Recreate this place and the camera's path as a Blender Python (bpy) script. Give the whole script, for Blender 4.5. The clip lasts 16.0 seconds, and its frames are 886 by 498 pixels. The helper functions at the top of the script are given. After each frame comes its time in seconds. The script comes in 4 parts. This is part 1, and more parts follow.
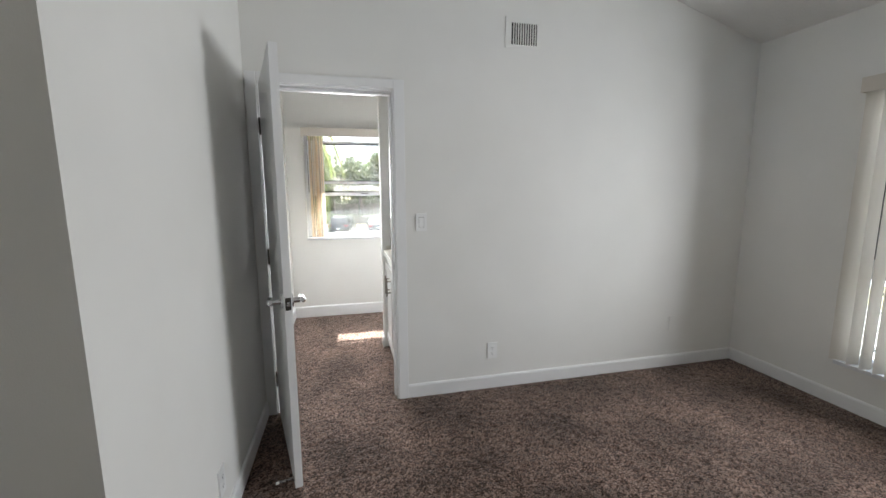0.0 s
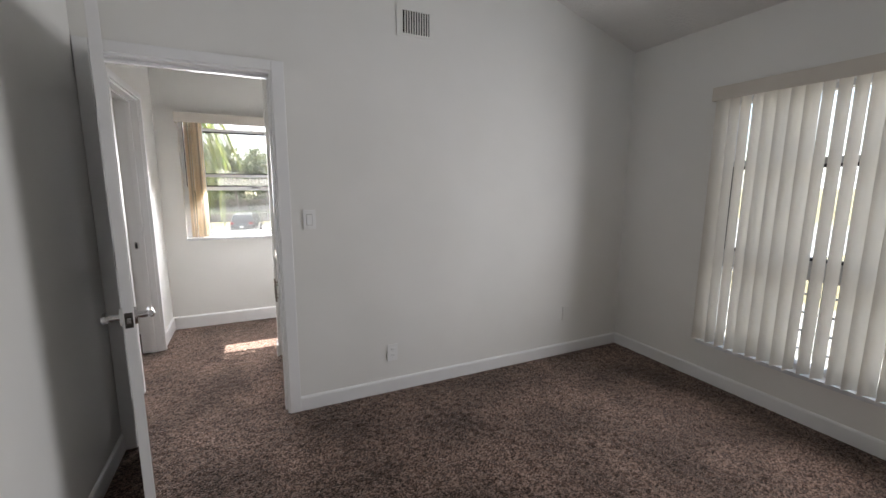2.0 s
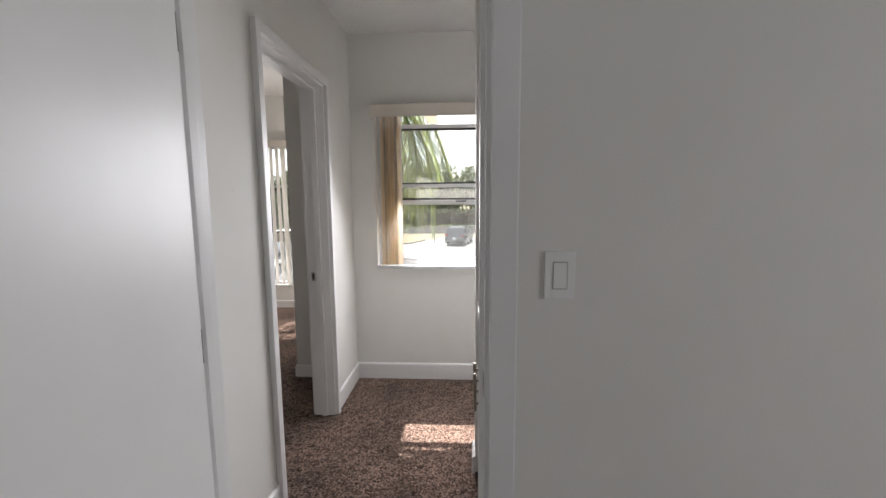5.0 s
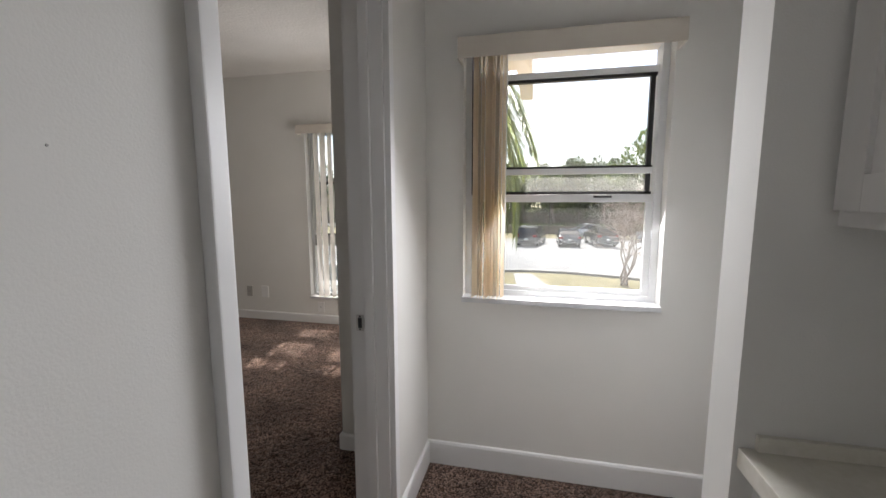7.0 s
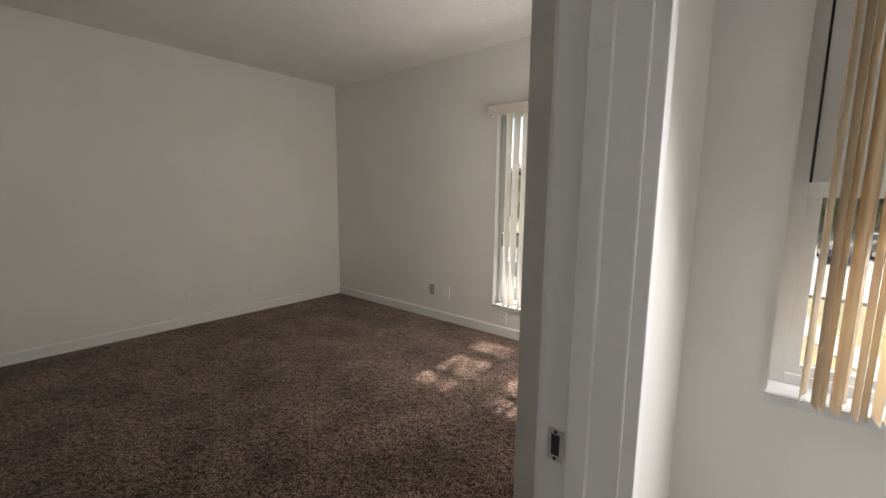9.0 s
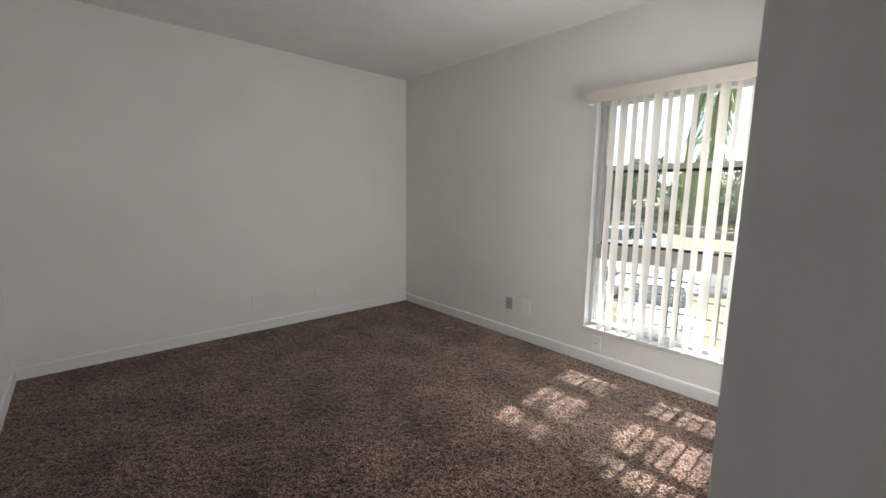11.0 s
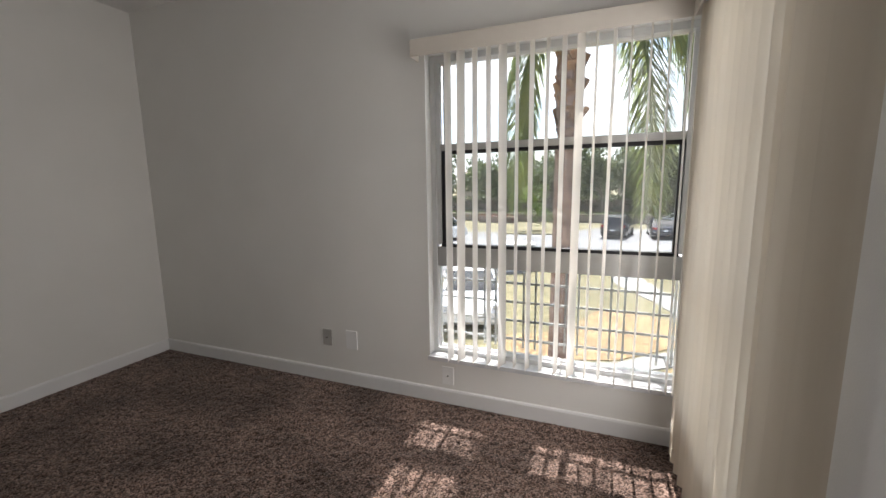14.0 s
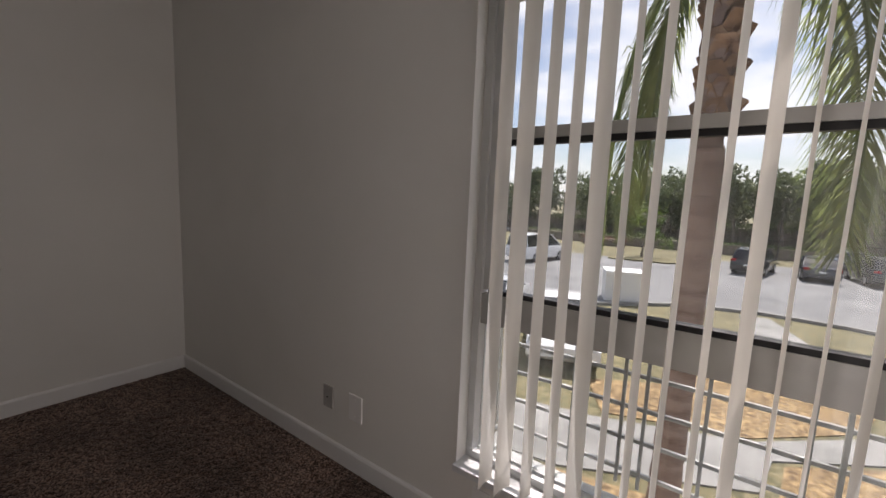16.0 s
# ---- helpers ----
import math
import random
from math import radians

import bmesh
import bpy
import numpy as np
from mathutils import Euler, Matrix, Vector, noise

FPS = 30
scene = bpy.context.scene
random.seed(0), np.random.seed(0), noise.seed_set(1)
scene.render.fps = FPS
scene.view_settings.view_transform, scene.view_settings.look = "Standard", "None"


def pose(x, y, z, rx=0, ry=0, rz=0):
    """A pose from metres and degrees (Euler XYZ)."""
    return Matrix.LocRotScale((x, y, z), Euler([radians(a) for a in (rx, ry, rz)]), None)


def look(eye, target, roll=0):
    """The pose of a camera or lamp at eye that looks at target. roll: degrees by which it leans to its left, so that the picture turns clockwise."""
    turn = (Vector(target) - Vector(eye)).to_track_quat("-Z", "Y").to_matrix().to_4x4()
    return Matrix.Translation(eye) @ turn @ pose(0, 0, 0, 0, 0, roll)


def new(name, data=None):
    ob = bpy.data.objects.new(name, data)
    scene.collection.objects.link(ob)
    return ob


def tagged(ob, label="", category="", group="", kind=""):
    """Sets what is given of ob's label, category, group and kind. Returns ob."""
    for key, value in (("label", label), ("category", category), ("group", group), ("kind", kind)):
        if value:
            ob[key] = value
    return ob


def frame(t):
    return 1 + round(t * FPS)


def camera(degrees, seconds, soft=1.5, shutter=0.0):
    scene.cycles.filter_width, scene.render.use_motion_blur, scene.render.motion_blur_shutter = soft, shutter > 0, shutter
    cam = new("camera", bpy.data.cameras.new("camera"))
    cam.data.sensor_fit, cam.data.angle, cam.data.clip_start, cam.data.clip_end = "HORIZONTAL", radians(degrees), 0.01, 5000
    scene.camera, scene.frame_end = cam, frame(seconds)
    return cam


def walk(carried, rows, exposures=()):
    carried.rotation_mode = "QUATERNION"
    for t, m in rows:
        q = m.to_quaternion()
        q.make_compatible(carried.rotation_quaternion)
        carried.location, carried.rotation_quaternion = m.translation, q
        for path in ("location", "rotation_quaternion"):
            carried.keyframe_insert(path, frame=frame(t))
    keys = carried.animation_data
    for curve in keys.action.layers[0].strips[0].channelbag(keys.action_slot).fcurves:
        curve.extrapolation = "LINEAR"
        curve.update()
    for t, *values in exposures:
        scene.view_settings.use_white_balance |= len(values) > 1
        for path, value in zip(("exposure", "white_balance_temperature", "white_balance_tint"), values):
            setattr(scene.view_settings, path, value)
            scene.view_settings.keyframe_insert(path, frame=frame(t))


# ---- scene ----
cam = camera(95.4, 16.0)
PATH = [
    (0, (-0.04, 0.045, 1.433), (0.423, 1.969, 1.14), -0.2),
    (0.5, (-0.012, 0.048, 1.436), (0.67, 1.905, 1.146), 0.1),
    (1, (0.019, 0.045, 1.435), (0.853, 1.839, 1.143), 0.1),
    (1.5, (0.056, 0.047, 1.432), (0.953, 1.809, 1.132), 0.0),
    (2, (0.135, 0.114, 1.428), (0.978, 1.9, 1.116), 0.3),
    (2.5, (0.234, 0.261, 1.423), (0.936, 2.108, 1.117), 0.4),
    (3, (0.288, 0.451, 1.426), (0.815, 2.356, 1.119), 0.6),
    (3.5, (0.287, 0.748, 1.426), (0.654, 2.691, 1.13), 0.3),
    (4, (0.281, 1.042, 1.422), (0.469, 3.012, 1.137), 0.1),
    (4.2, (0.276, 1.17, 1.419), (0.39, 3.148, 1.146), 0.1),
    (6.3, (0.008, 2.433, 1.386), (-0.325, 4.392, 1.155), -0.4),
    (6.5, (-0.03, 2.538, 1.386), (-0.394, 4.49, 1.147), -0.1),
    (7, (-0.122, 2.787, 1.384), (-0.56, 4.723, 1.135), -0.1),
    (7.5, (-0.171, 2.993, 1.38), (-0.794, 4.874, 1.11), -0.1),
    (8, (-0.211, 3.202, 1.379), (-1.062, 4.992, 1.108), 0.3),
    (8.5, (-0.306, 3.354, 1.367), (-1.384, 5.016, 1.088), 0.7),
    (9, (-0.479, 3.494, 1.366), (-1.738, 5.023, 1.092), 0.6),
    (9.5, (-0.6, 3.605, 1.362), (-2.055, 4.948, 1.079), 0.8),
    (9.7, (-0.647, 3.639, 1.362), (-2.174, 4.898, 1.077), 0.6),
    (11.8, (-1.093, 3.8, 1.388), (-2.393, 5.291, 1.095), -0.1),
    (12, (-1.134, 3.837, 1.387), (-2.366, 5.383, 1.084), -0.6),
    (12.5, (-1.218, 3.965, 1.367), (-2.332, 5.596, 1.056), -1.6),
    (13, (-1.347, 4.156, 1.36), (-2.359, 5.854, 1.051), -1.9),
    (13.5, (-1.454, 4.346, 1.361), (-2.32, 6.122, 1.051), -1.5),
    (14, (-1.564, 4.55, 1.352), (-2.291, 6.388, 1.048), -0.8),
    (14.5, (-1.617, 4.747, 1.345), (-2.312, 6.598, 1.046), -0.3),
    (15, (-1.654, 4.984, 1.342), (-2.435, 6.805, 1.066), 0.6),
    (15.5, (-1.691, 5.233, 1.343), (-2.635, 6.976, 1.074), 1.5),
    (16, (-1.745, 5.507, 1.341), (-2.899, 7.122, 1.095), 2.4),
]
EXPOSURES = [(0, 3.15, 6400, 10), (1.5, 2.74, 6550, 13), (3, 2.75, 6550, 15), (4.2, 2.42, 6550, 15), (6.5, 1.92, 6750, 16), (7.5, 1.78, 6400, 13), (8.1, 1.65, 6650, 13), (8.6, 1.78, 6850, 13), (9.5, 2.6, 6800, 13), (12, 2.42, 5900, 9), (13, 2.2, 6050, 12), (14, 2.05, 6300, 14), (15, 1.7, 6300, 15), (15.5, 1.3, 6350, 16), (16, 1.08, 6600, 20)]
walk(cam, [(t, look(eye, target, roll)) for t, eye, target, roll in PATH], EXPOSURES)

# ---------- world, sun, exposure ----------
SUN_EL, SUN_AZ = 55.0, 0.3          # the sun stands beyond +y
world = bpy.data.worlds.new("sky")
scene.world = world
world.use_nodes = True
wn = world.node_tree.nodes
sky = wn.new("ShaderNodeTexSky")
sky.sky_type, sky.sun_disc = "NISHITA", False
sky.sun_elevation, sky.sun_rotation = radians(SUN_EL), radians(-SUN_AZ)
sky.air_density, sky.dust_density = 1.0, 1.6
# broken white cloud over the blue
wc = wn.new("ShaderNodeTexCoord")
wm = wn.new("ShaderNodeMapping")
wm.inputs["Scale"].default_value = (1.0, 1.0, 2.6)
cl = wn.new("ShaderNodeTexNoise")
cl.inputs["Scale"].default_value, cl.inputs["Detail"].default_value, cl.inputs["Roughness"].default_value = 3.4, 7.0, 0.58
cr = wn.new("ShaderNodeValToRGB")
cr.color_ramp.elements[0].position, cr.color_ramp.elements[1].position = 0.44, 0.60
cm = wn.new("ShaderNodeMix")
cm.data_type = "RGBA"
cm.inputs[7].default_value = (9.0, 9.2, 9.6, 1)
wl = world.node_tree.links
wl.new(wc.outputs["Generated"], wm.inputs["Vector"])
wl.new(wm.outputs["Vector"], cl.inputs["Vector"])
wl.new(cl.outputs["Fac"], cr.inputs["Fac"])
wl.new(cr.outputs["Color"], cm.inputs[0])
wl.new(sky.outputs["Color"], cm.inputs[6])
wl.new(cm.outputs[2], wn["Background"].inputs["Color"])
wn["Background"].inputs["Strength"].default_value = 0.085

sun_data = bpy.data.lights.new("sun", "SUN")
sun_data.energy, sun_data.angle, sun_data.color = 5.0, radians(0.6), (1.0, 0.95, 0.88)
sun = new("sun", sun_data)
sun_dir = Vector((-math.sin(radians(SUN_AZ)) * math.cos(radians(SUN_EL)), math.cos(radians(SUN_AZ)) * math.cos(radians(SUN_EL)), math.sin(radians(SUN_EL))))
sun.matrix_world = look(sun_dir * 60, (0, 0, 0))


def sky_fill(name, m, w, h, watts, spread=180, color=(0.94, 0.97, 1.0)):
    """An added area lamp over a window's opening, standing in for the sky's light."""
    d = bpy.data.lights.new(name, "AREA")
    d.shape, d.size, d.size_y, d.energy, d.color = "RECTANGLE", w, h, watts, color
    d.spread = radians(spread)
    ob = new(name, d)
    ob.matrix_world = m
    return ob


# added fill on the room side of the blinds, to brighten the rooms
sky_fill("window_fill_room", look((-1.88, 6.64, 1.2), (-1.95, 4.0, 0.85)), 1.3, 1.7, 2.0)
sky_fill("window_fill_side", look((-1.27, 6.05, 1.2), (-3.6, 6.05, 1.2)), 1.0, 1.7, 3.5, 180, (1.0, 0.95, 0.88))
sky_fill("window_fill_hall", look((0.10, 4.60, 1.45), (0.15, 3.1, 0.2)), 0.75, 1.0, 4.6, 155)
sky_fill("window_fill_bedroom", look((2.98, 1.2, 1.25), (0.4, 0.9, 1.25)), 1.3, 1.6, 4.4, 166)
# weaker added lamps at the panes, lighting the blinds and reveals from behind
sky_fill("pane_fill_room", look((-1.84, 6.83, 1.2), (-1.84, 4.0, 1.2)), 1.3, 1.7, 0.9)
sky_fill("pane_fill_side", look((-1.08, 6.2, 1.2), (-3.6, 6.2, 1.2)), 0.8, 1.7, 0.75)
sky_fill("pane_fill_bedroom", look((3.16, 1.25, 1.2), (0.4, 1.25, 1.2)), 1.25, 1.6, 0.6)


# ---------- materials ----------
def material(name, rough=0.6, metal=0.0, spec=0.5):
    m = bpy.data.materials.new(name)
    m.use_nodes = True
    b = m.node_tree.nodes["Principled BSDF"]
    b.inputs["Roughness"].default_value, b.inputs["Metallic"].default_value = rough, metal
    b.inputs["Specular IOR Level"].default_value = spec
    return m, m.node_tree, b


def rgba(c):
    return (c[0], c[1], c[2], 1)


def surface(name, c1, c2, scale, rough=0.6, metal=0.0, spec=0.5, bump=0.0, bump_scale=200.0, detail=4.0, big=0.0, big_scale=1.5, stretch=(1, 1, 1), rand=0.0, depth=0.01):
    """Two colours mixed by noise, a second slow noise over it, fine relief, and a chance shift from object to object."""
    m, t, b = material(name, rough, metal, spec)
    n, l = t.nodes, t.links
    co = n.new("ShaderNodeTexCoord")
    mp = n.new("ShaderNodeMapping")
    mp.inputs["Scale"].default_value = stretch
    l.new(co.outputs["Object"], mp.inputs["Vector"])
    nz = n.new("ShaderNodeTexNoise")
    nz.inputs["Scale"].default_value, nz.inputs["Detail"].default_value = scale, detail
    l.new(mp.outputs["Vector"], nz.inputs["Vector"])
    ramp = n.new("ShaderNodeValToRGB")
    ramp.color_ramp.elements[0].position, ramp.color_ramp.elements[1].position = 0.35, 0.65
    ramp.color_ramp.elements[0].color, ramp.color_ramp.elements[1].color = rgba(c1), rgba(c2)
    l.new(nz.outputs["Fac"], ramp.inputs["Fac"])
    out = ramp.outputs["Color"]
    if big or rand:
        hs = n.new("ShaderNodeHueSaturation")
        l.new(out, hs.inputs["Color"])
        if big:
            bz = n.new("ShaderNodeTexNoise")
            bz.inputs["Scale"].default_value, bz.inputs["Detail"].default_value = big_scale, 3.0
            l.new(co.outputs["Object"], bz.inputs["Vector"])
            mr = n.new("ShaderNodeMapRange")
            mr.inputs["From Min"].default_value, mr.inputs["From Max"].default_value = 0.3, 0.7
            mr.inputs["To Min"].default_value, mr.inputs["To Max"].default_value = 1 - big, 1 + big
            l.new(bz.outputs["Fac"], mr.inputs["Value"])
            l.new(mr.outputs["Result"], hs.inputs["Value"])
        else:
            oi = n.new("ShaderNodeObjectInfo")
            mr = n.new("ShaderNodeMapRange")
            mr.inputs["To Min"].default_value, mr.inputs["To Max"].default_value = 1 - rand, 1 + rand
            l.new(oi.outputs["Random"], mr.inputs["Value"])
            l.new(mr.outputs["Result"], hs.inputs["Value"])
        out = hs.outputs["Color"]
    l.new(out, b.inputs["Base Color"])
    if bump:
        fz = n.new("ShaderNodeTexNoise")
        fz.inputs["Scale"].default_value, fz.inputs["Detail"].default_value = bump_scale, 3.0
        l.new(mp.outputs["Vector"], fz.inputs["Vector"])
        bp = n.new("ShaderNodeBump")
        bp.inputs["Strength"].default_value, bp.inputs["Distance"].default_value = bump, depth
        l.new(fz.outputs["Fac"], bp.inputs["Height"])
        l.new(bp.outputs["Normal"], b.inputs["Normal"])
    return m


def glass(name, tint=(0.96, 0.98, 0.97), gloss=1.0, veil=0.0):
    m = bpy.data.materials.new(name)
    m.use_nodes = True
    n, l = m.node_tree.nodes, m.node_tree.links
    n.remove(n["Principled BSDF"])
    tr, gl, mx, fr = n.new("ShaderNodeBsdfTransparent"), n.new("ShaderNodeBsdfGlossy"), n.new("ShaderNodeMixShader"), n.new("ShaderNodeFresnel")
    tr.inputs["Color"].default_value = rgba(tint)
    gl.inputs["Roughness"].default_value = 0.02
    fr.inputs["IOR"].default_value = 1.0 + 0.45 * gloss
    l.new(fr.outputs["Fac"], mx.inputs["Fac"])
    # a translucent share that catches daylight, imitating the haze of glare
    ds, tl = n.new("ShaderNodeMixShader"), n.new("ShaderNodeBsdfTranslucent")
    ds.inputs["Fac"].default_value = veil
    tl.inputs["Color"].default_value = (0.8, 0.82, 0.8, 1)
    l.new(tr.outputs["BSDF"], ds.inputs[1])
    l.new(tl.outputs["BSDF"], ds.inputs[2])
    l.new(ds.outputs["Shader"], mx.inputs[1])
    l.new(gl.outputs["BSDF"], mx.inputs[2])
    l.new(mx.outputs["Shader"], n["Material Output"].inputs["Surface"])
    return m


def thin(name, c1, c2, scale, through_part=0.35, rough=0.6, stretch=(1, 1, 1), rand=0.0):
    """A thin sheet that lets part of the light through (blind slats, leaves)."""
    m = surface(name, c1, c2, scale, rough=rough, stretch=stretch, rand=rand)
    n, l = m.node_tree.nodes, m.node_tree.links
    b = n["Principled BSDF"]
    src = b.inputs["Base Color"].links[0].from_socket
    tl, mx = n.new("ShaderNodeBsdfTranslucent"), n.new("ShaderNodeMixShader")
    l.new(src, tl.inputs["Color"])
    mx.inputs["Fac"].default_value = through_part
    l.new(b.outputs["BSDF"], mx.inputs[1])
    l.new(tl.outputs["BSDF"], mx.inputs[2])
    l.new(mx.outputs["Shader"], n["Material Output"].inputs["Surface"])
    return m


PAINT = surface("wall_paint", (0.79, 0.782, 0.75), (0.815, 0.807, 0.776), 2.2, rough=0.75, spec=0.25, bump=0.12, bump_scale=260, big=0.02, big_scale=0.9, depth=0.004)
CEIL = surface("ceiling_texture", (0.78, 0.77, 0.75), (0.82, 0.81, 0.79), 3.0, rough=0.9, spec=0.1, bump=0.5, bump_scale=55, depth=0.012)
TRIM = surface("trim_paint", (0.80, 0.80, 0.795), (0.83, 0.83, 0.825), 3.0, rough=0.35, bump=0.05, bump_scale=60, depth=0.003)
DOORP = surface("door_paint", (0.79, 0.79, 0.785), (0.82, 0.82, 0.815), 3.0, rough=0.42, bump=0.04, bump_scale=35, depth=0.003)
CABP = surface("cabinet_paint", (0.72, 0.71, 0.69), (0.76, 0.75, 0.73), 3.0, rough=0.4, bump=0.05, bump_scale=50, depth=0.003)
COUNTER = surface("cream_countertop", (0.74, 0.71, 0.62), (0.79, 0.76, 0.68), 60, rough=0.3, detail=6, big=0.03)
SILL = surface("marble_sill", (0.62, 0.64, 0.66), (0.80, 0.81, 0.82), 9, rough=0.25, detail=7, big=0.05, big_scale=4)
ALU = surface("white_aluminium", (0.74, 0.755, 0.76), (0.79, 0.80, 0.81), 8, rough=0.4, metal=0.0)
GREYALU = surface("grey_aluminium", (0.48, 0.48, 0.47), (0.56, 0.56, 0.55), 8, rough=0.45, metal=0.2)
BLACK = surface("black_gasket", (0.012, 0.012, 0.014), (0.02, 0.02, 0.022), 20, rough=0.5)
CHROME = surface("satin_chrome", (0.60, 0.60, 0.61), (0.68, 0.68, 0.69), 30, rough=0.22, metal=1.0)
NICKEL = surface("dull_nickel", (0.55, 0.54, 0.52), (0.66, 0.65, 0.63), 40, rough=0.45, metal=0.6)
BRONZE = surface("brushed_bronze", (0.22, 0.19, 0.16), (0.30, 0.26, 0.22), 40, rough=0.35, metal=1.0, stretch=(1, 1, 0.1))
DARKSTEEL = surface("dark_hinge_steel", (0.05, 0.045, 0.04), (0.10, 0.09, 0.08), 60, rough=0.4, metal=0.8)
PLATE = surface("white_plastic", (0.84, 0.84, 0.83), (0.87, 0.87, 0.86), 6, rough=0.35)
GREYPL = surface("grey_plastic", (0.40, 0.39, 0.37), (0.45, 0.44, 0.42), 6, rough=0.45)
SLAT = thin("cream_blind_slat", (0.66, 0.63, 0.57), (0.71, 0.68, 0.62), 4, 0.46, rough=0.5, stretch=(6, 6, 0.4), rand=0.06)
# the same cream slats, with the warm light's tan put into the colour
WARMLITSLAT = thin("warm_lit_blind_slat", (0.74, 0.67, 0.56), (0.79, 0.72, 0.61), 4, 0.52, rough=0.5, stretch=(6, 6, 0.4), rand=0.08)
# cream slats once more; the amber of sun shining through is in the colour
SUNLITSLAT = thin("sunlit_blind_slat", (0.62, 0.52, 0.38), (0.74, 0.64, 0.49), 4, 0.5, rough=0.5, stretch=(6, 6, 0.4), rand=0.3)
VAL = surface("cream_valance", (0.62, 0.57, 0.50), (0.66, 0.61, 0.54), 5, rough=0.5)
# both panes carry glare haze in the material, the second one more
PANE = glass("window_glass", (0.80, 0.82, 0.815), veil=0.018)
VEILED = glass("veiled_window_glass", (0.86, 0.88, 0.87), veil=0.07)
DUCTSHADE = surface("duct_shade", (0.015, 0.014, 0.013), (0.03, 0.028, 0.025), 10, rough=0.8)
STUCCO = surface("beige_stucco", (0.50, 0.44, 0.36), (0.56, 0.50, 0.42), 3, rough=0.9, bump=0.4, bump_scale=60, big=0.06)
ROOFM = surface("brown_shingle", (0.12, 0.10, 0.085), (0.20, 0.17, 0.145), 14, rough=0.9, bump=0.5, bump_scale=25)
SOFFIT = surface("cream_soffit", (0.74, 0.72, 0.68), (0.78, 0.76, 0.72), 4, rough=0.7)


def carpet_material():
    m, t, b = material("brown_plush_carpet", 0.95, 0.0, 0.1)
    n, l = t.nodes, t.links
    co = n.new("ShaderNodeTexCoord")
    vo = n.new("ShaderNodeTexVoronoi")
    vo.inputs["Scale"].default_value = 140
    fine = n.new("ShaderNodeTexNoise")
    fine.inputs["Scale"].default_value, fine.inputs["Detail"].default_value = 240, 4
    ramp = n.new("ShaderNodeValToRGB")
    e = ramp.color_ramp.elements
    e[0].position, e[0].color = 0.28, (0.018, 0.0115, 0.009, 1)
    e[1].position, e[1].color = 0.72, (0.295, 0.205, 0.165, 1)
    mid = e.new(0.5)
    mid.color = (0.086, 0.051, 0.037, 1)
    mixf = n.new("ShaderNodeMath")
    mixf.operation = "MULTIPLY_ADD"
    mixf.inputs[1].default_value = 0.55
    l.new(co.outputs["Object"], vo.inputs["Vector"])
    l.new(co.outputs["Object"], fine.inputs["Vector"])
    sepc = n.new("ShaderNodeSeparateColor")
    l.new(vo.outputs["Color"], sepc.inputs["Color"])
    l.new(sepc.outputs["Red"], mixf.inputs[0])
    half = n.new("ShaderNodeMath")
    half.operation = "MULTIPLY"
    half.inputs[1].default_value = 0.45
    l.new(fine.outputs["Fac"], half.inputs[0])
    l.new(half.outputs["Value"], mixf.inputs[2])
    l.new(mixf.outputs["Value"], ramp.inputs["Fac"])
    # brushed and trodden pile: slow light and dark patches
    slow = n.new("ShaderNodeTexNoise")
    slow.inputs["Scale"].default_value, slow.inputs["Detail"].default_value = 2.6, 5
    l.new(co.outputs["Object"], slow.inputs["Vector"])
    mr = n.new("ShaderNodeMapRange")
    mr.inputs["From Min"].default_value, mr.inputs["From Max"].default_value = 0.34, 0.66
    mr.inputs["To Min"].default_value, mr.inputs["To Max"].default_value = 0.52, 1.34
    l.new(slow.outputs["Fac"], mr.inputs["Value"])
    hs = n.new("ShaderNodeHueSaturation")
    l.new(ramp.outputs["Color"], hs.inputs["Color"])
    l.new(mr.outputs["Result"], hs.inputs["Value"])
    l.new(hs.outputs["Color"], b.inputs["Base Color"])
    bp = n.new("ShaderNodeBump")
    bp.inputs["Strength"].default_value, bp.inputs["Distance"].default_value = 0.7, 0.006
    l.new(vo.outputs["Distance"], bp.inputs["Height"])
    bp.invert = True
    l.new(bp.outputs["Normal"], b.inputs["Normal"])
    b.inputs["Sheen Weight"].default_value, b.inputs["Sheen Roughness"].default_value = 0.35, 0.45
    b.inputs["Sheen Tint"].default_value = (1.0, 0.86, 0.78, 1)
    return m


CARPET = carpet_material()


# ---------- small mesh tools ----------
def box(bm, x0, x1, y0, y1, z0, z1, bevel=0.0):
    vs = [bm.verts.new((x, y, z)) for z in (z0, z1) for y in (y0, y1) for x in (x0, x1)]
    fs = [bm.faces.new([vs[i] for i in q]) for q in ((0, 2, 3, 1), (4, 5, 7, 6), (0, 1, 5, 4), (2, 6, 7, 3), (0, 4, 6, 2), (1, 3, 7, 5))]
    if bevel:
        es = list({e for f in fs for e in f.edges})
        bmesh.ops.bevel(bm, geom=es, offset=bevel, segments=2, affect="EDGES", profile=0.7)
    return vs


def tube(bm, p0, p1, r0, r1=None, n=10):
    """A capped, tapered round bar."""
    p0, p1 = Vector(p0), Vector(p1)
    r1 = r0 if r1 is None else r1
    q = (p1 - p0).to_track_quat("Z", "Y")
    rings = []
    for p, r in ((p0, r0), (p1, r1)):
        rings.append([bm.verts.new(p + q @ Vector((r * math.cos(a), r * math.sin(a), 0))) for a in (2 * math.pi * i / n for i in range(n))])
    for i in range(n):
        j = (i + 1) % n
        bm.faces.new((rings[0][i], rings[0][j], rings[1][j], rings[1][i]))
    bm.faces.new(rings[0][::-1])
    bm.faces.new(rings[1])


